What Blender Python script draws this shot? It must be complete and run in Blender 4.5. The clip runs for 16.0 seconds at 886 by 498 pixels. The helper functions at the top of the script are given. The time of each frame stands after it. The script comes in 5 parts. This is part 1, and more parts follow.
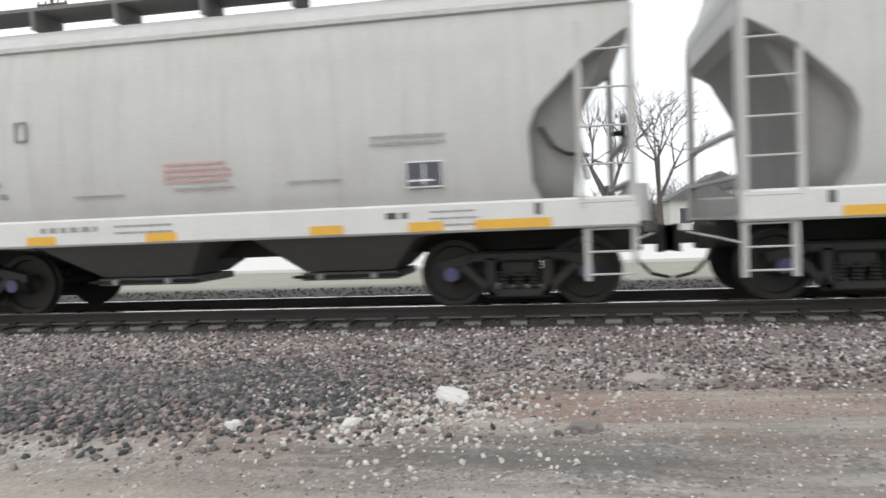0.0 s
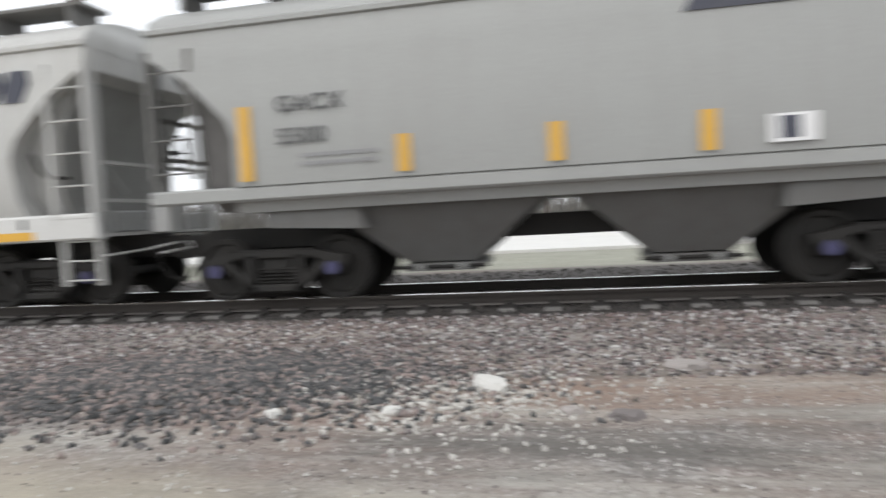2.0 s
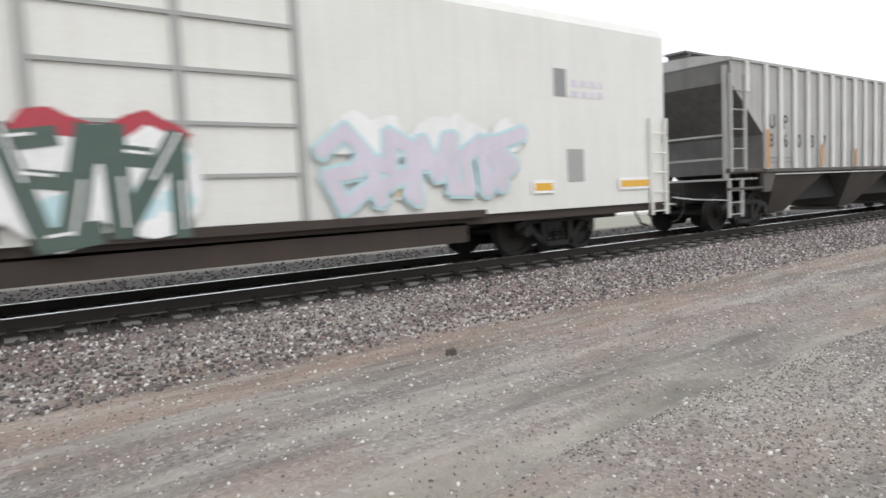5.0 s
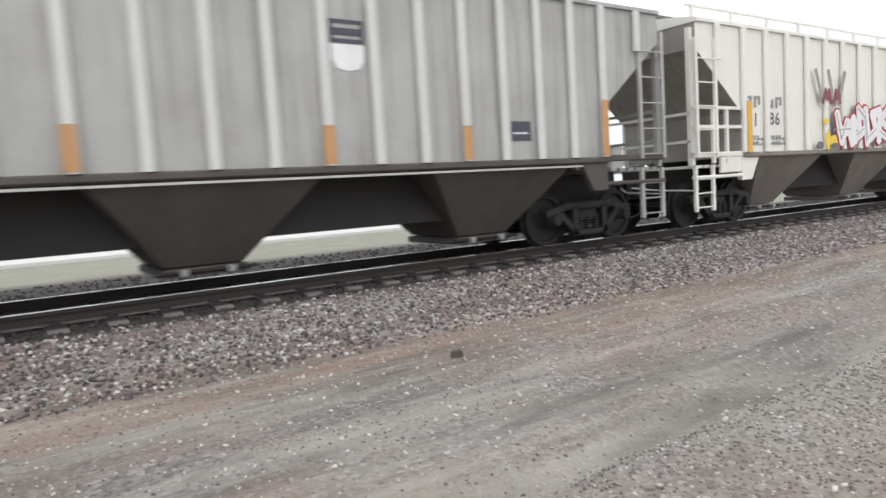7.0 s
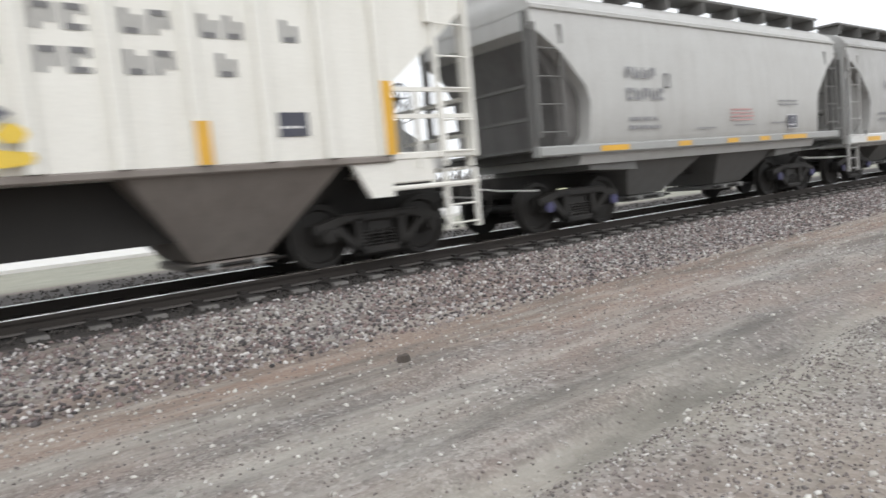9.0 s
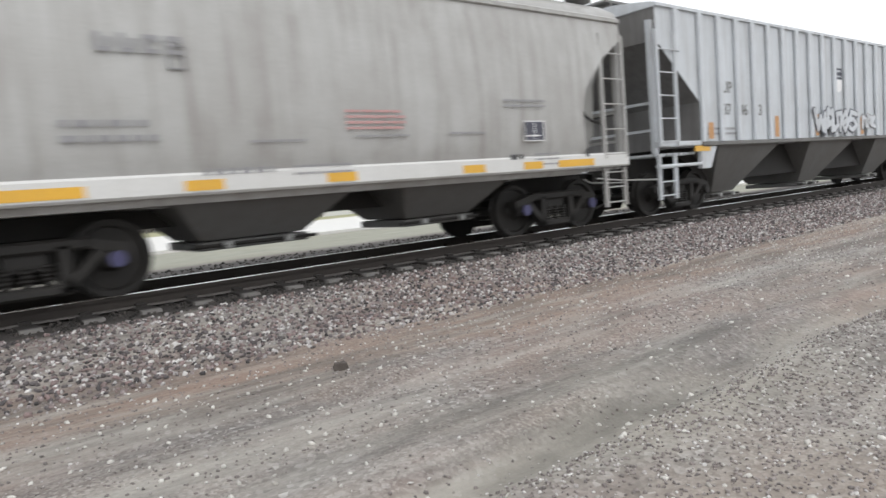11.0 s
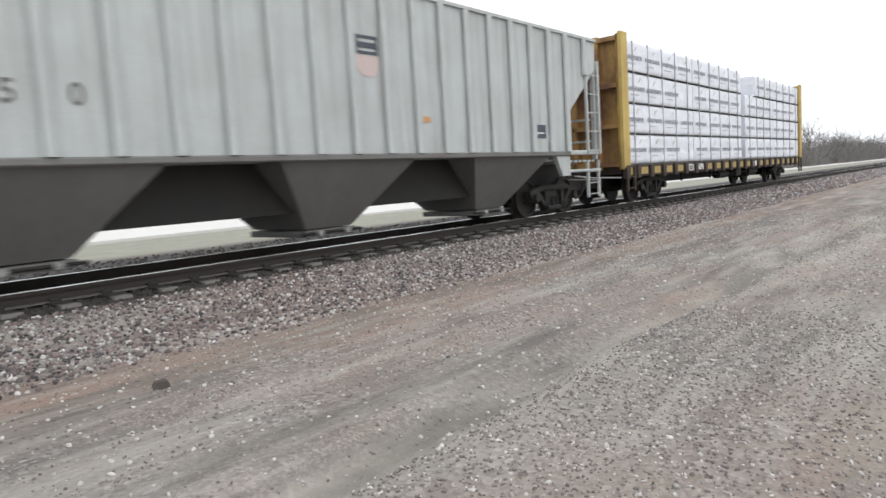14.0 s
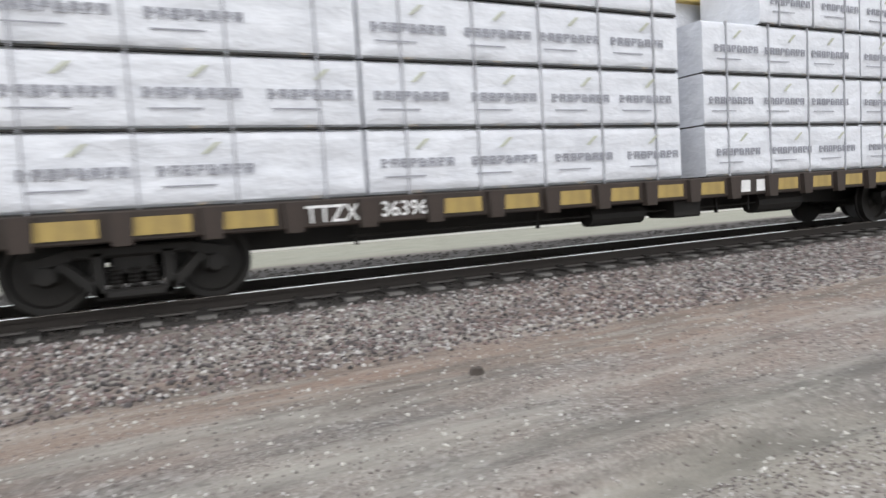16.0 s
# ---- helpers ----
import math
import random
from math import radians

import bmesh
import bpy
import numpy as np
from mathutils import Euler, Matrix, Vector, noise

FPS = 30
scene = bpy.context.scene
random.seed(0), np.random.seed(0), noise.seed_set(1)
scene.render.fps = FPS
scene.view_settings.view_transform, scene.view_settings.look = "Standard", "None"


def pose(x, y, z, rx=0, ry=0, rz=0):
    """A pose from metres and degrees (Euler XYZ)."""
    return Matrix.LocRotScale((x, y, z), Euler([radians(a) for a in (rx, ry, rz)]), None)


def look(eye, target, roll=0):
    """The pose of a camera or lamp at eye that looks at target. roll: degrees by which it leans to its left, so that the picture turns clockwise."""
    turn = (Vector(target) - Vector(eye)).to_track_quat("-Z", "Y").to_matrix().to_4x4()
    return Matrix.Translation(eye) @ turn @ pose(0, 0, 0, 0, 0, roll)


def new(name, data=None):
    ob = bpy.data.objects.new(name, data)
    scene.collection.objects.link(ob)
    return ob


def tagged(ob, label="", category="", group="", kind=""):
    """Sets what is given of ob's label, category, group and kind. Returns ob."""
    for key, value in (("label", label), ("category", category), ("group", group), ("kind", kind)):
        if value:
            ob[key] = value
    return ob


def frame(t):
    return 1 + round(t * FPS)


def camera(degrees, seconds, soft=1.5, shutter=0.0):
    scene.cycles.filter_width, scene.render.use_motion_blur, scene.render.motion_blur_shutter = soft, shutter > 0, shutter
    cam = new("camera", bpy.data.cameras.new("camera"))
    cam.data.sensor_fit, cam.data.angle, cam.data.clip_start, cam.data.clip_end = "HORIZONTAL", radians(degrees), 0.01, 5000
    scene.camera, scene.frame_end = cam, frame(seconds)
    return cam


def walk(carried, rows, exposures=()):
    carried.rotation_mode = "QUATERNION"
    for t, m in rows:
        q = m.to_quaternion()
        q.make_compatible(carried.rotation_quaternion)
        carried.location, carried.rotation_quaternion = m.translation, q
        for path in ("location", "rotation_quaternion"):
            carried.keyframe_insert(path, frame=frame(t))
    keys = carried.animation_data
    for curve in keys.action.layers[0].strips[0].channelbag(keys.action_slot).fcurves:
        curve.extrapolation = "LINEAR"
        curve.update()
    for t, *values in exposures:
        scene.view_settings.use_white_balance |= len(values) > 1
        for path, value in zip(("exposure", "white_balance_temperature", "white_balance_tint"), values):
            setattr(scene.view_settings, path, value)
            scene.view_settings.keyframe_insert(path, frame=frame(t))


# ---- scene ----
cam = camera(67.0, 16.0, soft=1.5, shutter=0.35)
PATH = [
    (0.0, pose(-2.214, 0.819, 1.556, 88.06, 2.22, 9.18)),
    (0.5, pose(-2.355, 0.819, 1.552, 87.32, 2.04, 14.33)),
    (1.0, pose(-2.494, 0.715, 1.577, 87.13, 2.97, 20.10)),
    (1.5, pose(-2.526, 0.677, 1.650, 87.00, 2.97, 22.12)),
    (2.0, pose(-2.314, 0.867, 1.552, 87.07, 3.11, 11.31)),
    (2.5, pose(-1.854, 0.520, 1.620, 85.69, 2.12, -5.53)),
    (3.0, pose(-1.977, 0.434, 1.723, 82.95, 3.04, -20.18)),
    (3.5, pose(-1.895, 0.496, 1.707, 83.62, 3.33, -24.42)),
    (4.0, pose(-1.806, 0.543, 1.696, 84.45, 2.38, -30.08)),
    (4.2, pose(-1.777, 0.549, 1.695, 84.76, 2.47, -32.35)),
    (6.3, pose(-0.928, 1.142, 1.525, 85.13, 2.86, -39.38)),
    (6.5, pose(-0.885, 1.172, 1.523, 84.23, 2.94, -39.40)),
    (7.0, pose(-0.817, 1.147, 1.533, 85.06, 3.56, -34.51)),
    (7.5, pose(-0.759, 1.099, 1.564, 85.48, 4.84, -30.84)),
    (8.0, pose(-0.670, 1.174, 1.538, 84.74, 4.31, -31.46)),
    (8.5, pose(-0.589, 1.253, 1.530, 85.01, 4.96, -32.25)),
    (9.0, pose(-0.426, 1.382, 1.481, 84.49, 5.27, -37.76)),
    (9.2, pose(-0.387, 1.400, 1.466, 84.46, 4.84, -39.09)),
    (11.3, pose(0.153, 1.400, 1.374, 85.04, 4.59, -38.65)),
    (11.5, pose(0.204, 1.377, 1.405, 84.86, 3.45, -39.24)),
    (12.0, pose(0.220, 1.331, 1.426, 83.80, 3.46, -46.52)),
    (12.5, pose(0.237, 1.311, 1.433, 83.41, 4.38, -50.89)),
    (13.0, pose(0.269, 1.272, 1.451, 83.39, 3.90, -52.60)),
    (13.5, pose(0.269, 1.257, 1.437, 83.61, 4.02, -52.21)),
    (14.0, pose(0.278, 1.260, 1.421, 84.27, 3.57, -50.23)),
    (14.5, pose(0.263, 1.173, 1.433, 85.03, 3.89, -47.11)),
    (15.0, pose(0.230, 1.211, 1.432, 85.45, 4.61, -40.65)),
    (15.5, pose(0.206, 1.304, 1.436, 85.86, 4.53, -35.80)),
    (16.0, pose(0.011, 1.275, 1.486, 85.71, 3.49, -26.50)),
]
walk(cam, PATH)

# ---- world, sun ----
world = bpy.data.worlds.new("overcast")
scene.world = world
world.use_nodes = True
wn = world.node_tree
sky = wn.nodes.new("ShaderNodeTexSky")
sky.sky_type, sky.sun_disc = "NISHITA", False
sky.sun_elevation, sky.sun_rotation = radians(48), radians(200)
sky.dust_density, sky.air_density, sky.ozone_density = 4.0, 1.0, 1.0
grey = wn.nodes.new("ShaderNodeHueSaturation")
grey.inputs["Saturation"].default_value = 0.22
wn.links.new(sky.outputs[0], grey.inputs["Color"])
veil = wn.nodes.new("ShaderNodeMix")
veil.data_type = "RGBA"
veil.inputs[0].default_value = 0.75
veil.inputs[7].default_value = (7.4, 7.65, 8.0, 1)
wn.links.new(grey.outputs[0], veil.inputs[6])
wn.links.new(veil.outputs[2], wn.nodes["Background"].inputs[0])
wn.nodes["Background"].inputs[1].default_value = 0.15
sun = new("sun", bpy.data.lights.new("sun", "SUN"))
sun.data.energy, sun.data.angle, sun.data.color = 0.5, radians(50), (1.0, 0.97, 0.93)
sun.matrix_world = look((-12, -30, 40), (0, 0, 0))
scene.view_settings.exposure = 0.3

# ---- materials ----
MATS = {}


def nodes_of(name):
    m = bpy.data.materials.new(name)
    m.use_nodes = True
    t = m.node_tree
    return m, t, t.nodes["Principled BSDF"]


def noise_tex(t, scale, detail=4, stretch=(1, 1, 1), rough=0.6):
    co, mp, n = t.nodes.new("ShaderNodeTexCoord"), t.nodes.new("ShaderNodeMapping"), t.nodes.new("ShaderNodeTexNoise")
    mp.inputs["Scale"].default_value = stretch
    n.inputs["Scale"].default_value, n.inputs["Detail"].default_value, n.inputs["Roughness"].default_value = scale, detail, rough
    t.links.new(co.outputs["Object"], mp.inputs[0])
    t.links.new(mp.outputs[0], n.inputs["Vector"])
    return n.outputs["Fac"]


def ramp(t, fac, stops):
    r = t.nodes.new("ShaderNodeValToRGB")
    e = r.color_ramp.elements
    while len(e) < len(stops):
        e.new(0.5)
    for k, (p, c) in zip(e, stops):
        k.position, k.color = p, (*c, 1)
    t.links.new(fac, r.inputs[0])
    return r.outputs[0]


def mix(t, fac, a, b, mode="MIX"):
    m = t.nodes.new("ShaderNodeMix")
    m.data_type, m.blend_type = "RGBA", mode
    for s, v in ((0, fac), (6, a), (7, b)):
        if hasattr(v, "node"):
            t.links.new(v, m.inputs[s])
        else:
            m.inputs[s].default_value = v if s == 0 else (*v, 1)
    return m.outputs[2]


def bump(t, p, height, strength, dist=0.01):
    b = t.nodes.new("ShaderNodeBump")
    b.inputs["Strength"].default_value, b.inputs["Distance"].default_value = strength, dist
    t.links.new(height, b.inputs["Height"])
    t.links.new(b.outputs[0], p.inputs["Normal"])


def paint(name, col, dirt=(0.16, 0.14, 0.12), amount=0.35, streak=0.3, rough=0.5, metal=0.0):
    """Weathered paint: fine grain, broad grime and streaks that run down."""
    if name in MATS:
        return MATS[name]
    m, t, p = nodes_of(name)
    broad = ramp(t, noise_tex(t, 0.9, 5), ((0.38, (0, 0, 0)), (0.75, (amount,) * 3)))
    run = ramp(t, noise_tex(t, 1.0, 3, (7, 7, 0.35)), ((0.45, (0, 0, 0)), (0.8, (streak,) * 3)))
    fine = ramp(t, noise_tex(t, 30, 3), ((0.3, (0.94,) * 3), (0.7, (1.04,) * 3)))
    c = mix(t, broad, col, dirt)
    c = mix(t, run, c, dirt)
    c = mix(t, 1.0, c, fine, "MULTIPLY")
    t.links.new(c, p.inputs["Base Color"])
    p.inputs["Roughness"].default_value, p.inputs["Metallic"].default_value = rough, metal
    bump(t, p, noise_tex(t, 5, 3), 0.12, 0.02)
    MATS[name] = m
    return m


def rusty(name, col, rust, amount):
    """Old paint with rust bleeding down from the roof line."""
    m, t, p = nodes_of(name)
    patch = ramp(t, noise_tex(t, 0.55, 6, (1, 1, 0.8)), ((0.42, (0, 0, 0)), (0.66, (amount,) * 3)))
    run = ramp(t, noise_tex(t, 1.0, 4, (2.2, 2.2, 0.22)), ((0.42, (0, 0, 0)), (0.68, (amount,) * 3)))
    pale = ramp(t, noise_tex(t, 3.1, 4), ((0.4, (0, 0, 0)), (0.7, (0.5,) * 3)))
    c = mix(t, pale, col, tuple(0.72 * v for v in col))
    c = mix(t, run, c, rust)
    c = mix(t, patch, c, tuple(0.8 * v for v in rust))
    t.links.new(c, p.inputs["Base Color"])
    p.inputs["Roughness"].default_value = 0.75
    bump(t, p, noise_tex(t, 14, 4), 0.25, 0.01)
    return m


def wrap():
    m, t, p = nodes_of("lumber_wrap")
    c = ramp(t, noise_tex(t, 2.2, 4), ((0.3, (0.64, 0.66, 0.71)), (0.7, (0.76, 0.78, 0.83))))
    t.links.new(c, p.inputs["Base Color"])
    p.inputs["Roughness"].default_value = 0.38
    bump(t, p, noise_tex(t, 1.5, 4, (0.8, 1, 1.5)), 0.55, 0.12)
    return m


def gravel(name, stops, scale):
    """Colour by stone, from each stone's own random value."""
    m, t, p = nodes_of(name)
    g = t.nodes.new("ShaderNodeNewGeometry")
    c = ramp(t, g.outputs["Random Per Island"], stops)
    c = mix(t, 1.0, c, ramp(t, noise_tex(t, scale, 3), ((0.3, (0.75,) * 3), (0.7, (1.15,) * 3))), "MULTIPLY")
    t.links.new(c, p.inputs["Base Color"])
    p.inputs["Roughness"].default_value = 0.9
    return m


def range_of(t, v, a, b):
    r = t.nodes.new("ShaderNodeMapRange")
    r.inputs[1].default_value, r.inputs[2].default_value = a, b
    t.links.new(v, r.inputs[0])
    return r.outputs[0]


def sep_y(t, co):
    n = t.nodes.new("ShaderNodeSeparateXYZ")
    t.links.new(co.outputs["Object"], n.inputs[0])
    return n.outputs["Y"]


def earth():
    """Gravelly dirt: pebbles at two sizes, reddish and grey zones, tan dust in the wheel tracks."""
    m, t, p = nodes_of("dirt_and_gravel")
    co = t.nodes.new("ShaderNodeTexCoord")
    peb = []
    for s in (26, 55):
        v = t.nodes.new("ShaderNodeTexVoronoi")
        v.inputs["Scale"].default_value = s
        t.links.new(co.outputs["Object"], v.inputs["Vector"])
        peb.append(v)
    tone = ramp(t, peb[0].outputs["Color"], ((0.0, (0.085, 0.08, 0.075)), (0.35, (0.19, 0.175, 0.162)), (0.7, (0.27, 0.25, 0.235)), (1.0, (0.50, 0.485, 0.465))))
    tone2 = ramp(t, peb[1].outputs["Color"], ((0.0, (0.13, 0.11, 0.10)), (0.5, (0.23, 0.20, 0.18)), (1.0, (0.42, 0.39, 0.36))))
    c = mix(t, ramp(t, noise_tex(t, 1.1, 4), ((0.4, (0, 0, 0)), (0.62, (1, 1, 1)))), tone, tone2)
    red = ramp(t, noise_tex(t, 0.42, 5, (0.6, 1, 1)), ((0.44, (0, 0, 0)), (0.62, (0.6,) * 3)))
    c = mix(t, red, c, (0.235, 0.158, 0.128))
    drift = t.nodes.new("ShaderNodeMath")
    drift.operation = "MULTIPLY_ADD"
    drift.inputs[1].default_value = 2.0
    t.links.new(noise_tex(t, 0.7, 5), drift.inputs[0])
    t.links.new(sep_y(t, co), drift.inputs[2])
    ochre = ramp(t, range_of(t, drift.outputs[0], 6.6, 8.8), ((0.0, (0, 0, 0)), (0.35, (0.5,) * 3), (0.65, (0.5,) * 3), (1.0, (0, 0, 0))))
    c = mix(t, ochre, c, (0.27, 0.185, 0.135))
    damp = ramp(t, noise_tex(t, 1.0, 7, (0.22, 1.3, 1), 0.7), ((0.46, (0, 0, 0)), (0.62, (0.75,) * 3)))
    c = mix(t, damp, c, (0.10, 0.094, 0.085))
    pale = ramp(t, noise_tex(t, 1.3, 7, (0.18, 1.2, 2), 0.7), ((0.48, (0, 0, 0)), (0.64, (0.65,) * 3)))
    c = mix(t, pale, c, (0.40, 0.38, 0.34))
    sep = t.nodes.new("ShaderNodeSeparateXYZ")
    t.links.new(co.outputs["Object"], sep.inputs[0])
    wob = t.nodes.new("ShaderNodeMath")
    wob.operation = "MULTIPLY_ADD"
    wob.inputs[1].default_value = 2.4
    t.links.new(noise_tex(t, 0.6, 4), wob.inputs[0])
    t.links.new(sep.outputs["Y"], wob.inputs[2])
    band = ramp(t, range_of(t, wob.outputs[0], 3.0, 8.0), ((0.0, (0.75,) * 3), (0.35, (0.55,) * 3), (0.75, (0, 0, 0))))
    dust = mix(t, noise_tex(t, 9, 5), (0.27, 0.25, 0.205), (0.38, 0.35, 0.28))
    far = ramp(t, range_of(t, sep.outputs["X"], -9.0, -1.0), ((0.2, (1, 1, 1)), (1.0, (0.5,) * 3)))
    c = mix(t, mix(t, 1.0, band, mix(t, 1.0, far, ramp(t, noise_tex(t, 0.9, 6, (0.5, 1, 1)), ((0.40, (0, 0, 0)), (0.6, (1, 1, 1)))), "MULTIPLY"), "MULTIPLY"), c, dust)
    edge = t.nodes.new("ShaderNodeVectorMath")
    edge.operation = "DOT_PRODUCT"
    edge.inputs[1].default_value = (0.23, 1.0, 0.0)
    t.links.new(co.outputs["Object"], edge.inputs[0])
    ragged = t.nodes.new("ShaderNodeMath")
    ragged.operation = "MULTIPLY_ADD"
    ragged.inputs[1].default_value = 1.1
    t.links.new(noise_tex(t, 1.6, 5), ragged.inputs[0])
    t.links.new(edge.outputs["Value"], ragged.inputs[2])
    tan = mix(t, 1.0, ramp(t, range_of(t, ragged.outputs[0], 3.4, 4.3), ((0.0, (0.9,) * 3), (1.0, (0, 0, 0)))), ramp(t, range_of(t, sep.outputs["X"], -4.5, -0.5), ((0.0, (1, 1, 1)), (1.0, (0, 0, 0)))), "MULTIPLY")
    c = mix(t, tan, c, mix(t, noise_tex(t, 5, 6), (0.33, 0.295, 0.235), (0.45, 0.405, 0.325)))
    lane = t.nodes.new("ShaderNodeMath")
    lane.operation = "MULTIPLY_ADD"
    lane.inputs[1].default_value = 1.0
    t.links.new(noise_tex(t, 0.5, 4), lane.inputs[0])
    t.links.new(sep.outputs["Y"], lane.inputs[2])
    worn = ramp(t, range_of(t, lane.outputs[0], 3.5, 5.1), ((0.1, (0, 0, 0)), (0.35, (0.4,) * 3), (0.5, (0.4,) * 3), (0.62, (0, 0, 0)), (0.7, (0.0,) * 3)))
    c = mix(t, worn, c, mix(t, noise_tex(t, 7, 6), (0.33, 0.31, 0.265), (0.43, 0.405, 0.35)))
    # darker broken band along the near wheel track
    rut_line = t.nodes.new("ShaderNodeMath")
    rut_line.operation = "MULTIPLY_ADD"
    rut_line.inputs[1].default_value = 0.5
    t.links.new(noise_tex(t, 0.8, 4), rut_line.inputs[0])
    t.links.new(sep.outputs["Y"], rut_line.inputs[2])
    rut = ramp(t, range_of(t, rut_line.outputs[0], 3.7, 4.3), ((0.1, (0, 0, 0)), (0.45, (0.75,) * 3), (0.6, (0.75,) * 3), (0.95, (0, 0, 0))))
    rut = mix(t, 1.0, rut, ramp(t, noise_tex(t, 0.9, 5, (0.45, 1, 1)), ((0.42, (0, 0, 0)), (0.58, (1, 1, 1)))), "MULTIPLY")
    rut = mix(t, 1.0, rut, ramp(t, range_of(t, sep.outputs["X"], -0.5, 1.5), ((0.0, (0, 0, 0)), (1.0, (1, 1, 1)))), "MULTIPLY")
    c = mix(t, rut, c, mix(t, noise_tex(t, 14, 5), (0.10, 0.095, 0.08), (0.17, 0.16, 0.14)))
    back = ramp(t, range_of(t, sep.outputs["Y"], 30.0, 60.0), ((0.28, (0, 0, 0)), (0.36, (1, 1, 1))))
    lawn = mix(t, noise_tex(t, 0.35, 6), (0.30, 0.31, 0.17), (0.40, 0.38, 0.25))
    c = mix(t, back, c, lawn)
    verge = mix(t, 1.0, ramp(t, range_of(t, sep.outputs["Y"], 19.0, 20.5), ((0.0, (0, 0, 0)), (1.0, (0.85,) * 3))), ramp(t, range_of(t, sep.outputs["Y"], 26.0, 30.0), ((0.0, (1, 1, 1)), (1.0, (0, 0, 0)))), "MULTIPLY")
    c = mix(t, verge, c, mix(t, noise_tex(t, 1.2, 6), (0.22, 0.225, 0.17), (0.36, 0.36, 0.30)))
    # track bed near black: grease, with the train's shade put into the colour
    oily_shade = mix(t, 1.0, ramp(t, range_of(t, sep.outputs["Y"], 9.05, 9.35), ((0.0, (0, 0, 0)), (1.0, (1, 1, 1)))), ramp(t, range_of(t, sep.outputs["Y"], 18.6, 20.2), ((0.0, (1, 1, 1)), (1.0, (0, 0, 0)))), "MULTIPLY")
    c = mix(t, oily_shade, c, mix(t, noise_tex(t, 6, 5), (0.025, 0.022, 0.02), (0.06, 0.054, 0.05)))
    t.links.new(c, p.inputs["Base Color"])
    p.inputs["Roughness"].default_value = 0.95
    bump(t, p, peb[0].outputs["Distance"], 0.5, 0.02)
    return m


def plain(name, col, rough=0.6, metal=0.0):
    if name not in MATS:
        MATS[name] = paint(name, col, amount=0.18, streak=0.12, rough=rough, metal=metal)
    return MATS[name]


WHITE = paint("pale_grey_paint", (0.49, 0.49, 0.475), (0.27, 0.25, 0.23), 0.22, 0.26)
SILL = paint("white_sill_paint", (0.62, 0.62, 0.605), (0.35, 0.33, 0.30), 0.18, 0.12)
WORNSILL = paint("grimy_cream_sill", (0.52, 0.51, 0.48), (0.24, 0.22, 0.20), 0.5, 0.4)
MID = paint("mid_grey_paint", (0.34, 0.345, 0.335), (0.26, 0.25, 0.24), 0.22, 0.2)
HAZE = paint("dusty_grey_paint", (0.43, 0.43, 0.42), (0.20, 0.18, 0.16), 0.42, 0.6)
BLUISH = paint("bluish_grey_paint", (0.56, 0.59, 0.62), (0.27, 0.26, 0.25), 0.3, 0.5)
GREENISH = paint("greenish_grey_paint", (0.47, 0.50, 0.50), (0.22, 0.21, 0.19), 0.35, 0.55)
CREAM = paint("cream_white_paint", (0.78, 0.77, 0.72), (0.42, 0.38, 0.32), 0.14, 0.14)
REEFER = paint("reefer_white_paint", (0.70, 0.70, 0.67), (0.45, 0.42, 0.36), 0.15, 0.18)
TAN = rusty("rusted_tan_paint", (0.36, 0.335, 0.30), (0.20, 0.115, 0.07), 0.7)
BROWN = paint("grimy_hopper_paint", (0.095, 0.083, 0.075), (0.05, 0.045, 0.04), 0.7, 0.4, 0.75)
WARM = paint("dusty_brown_hopper", (0.24, 0.215, 0.195), (0.13, 0.11, 0.095), 0.6, 0.4, 0.75)
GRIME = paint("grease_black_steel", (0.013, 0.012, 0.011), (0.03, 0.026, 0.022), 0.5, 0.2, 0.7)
WHEEL = paint("dark_wheel_steel", (0.016, 0.015, 0.014), (0.035, 0.03, 0.025), 0.5, 0.1, 0.6, 0.3)
# car ends: grime plus the shade on the end faces, put into darker colours
SOOTSHADE = paint("sooty_shaded_end_sheet", (0.17, 0.165, 0.16), (0.07, 0.065, 0.06), 0.6, 0.5, 0.8)
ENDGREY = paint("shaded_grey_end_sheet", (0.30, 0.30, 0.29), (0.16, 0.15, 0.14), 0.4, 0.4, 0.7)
DUSTSHADE = paint("dusty_shaded_end_sheet", (0.33, 0.31, 0.285), (0.16, 0.145, 0.13), 0.6, 0.5, 0.8)
# grey of bays, boards and slopes; on the bays it holds underside shade too
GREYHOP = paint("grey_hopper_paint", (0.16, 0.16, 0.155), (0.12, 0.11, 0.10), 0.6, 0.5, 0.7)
YELLOW = plain("reflector_yellow", (0.72, 0.40, 0.04), 0.4)
ORANGE = plain("faded_orange", (0.52, 0.28, 0.12), 0.6)
BLACK = plain("stencil_black", (0.05, 0.05, 0.055))
WORNBLACK = plain("worn_black_letters", (0.17, 0.17, 0.175))
FADED = plain("faded_stencil", (0.27, 0.27, 0.28))
PINK = plain("faded_red_stencil", (0.55, 0.30, 0.29))
NAVY = plain("navy_plate", (0.055, 0.06, 0.085))
PANEL_W = plain("panel_white", (0.82, 0.82, 0.82))
RUST_RED = plain("graffiti_red", (0.42, 0.035, 0.06))
CYAN = plain("graffiti_pale_blue", (0.48, 0.68, 0.72))
DARKG = plain("graffiti_dark_green", (0.06, 0.10, 0.085))
DARKB = plain("graffiti_blue_black", (0.035, 0.04, 0.06))
SILVER = plain("graffiti_silver", (0.44, 0.445, 0.44), 0.5)
GREYPALE = plain("graffiti_grey", (0.32, 0.32, 0.315), 0.6)
FADEDB = plain("graffiti_worn_black", (0.13, 0.135, 0.16))
GHOST = plain("ghost_lettering", (0.43, 0.425, 0.40))
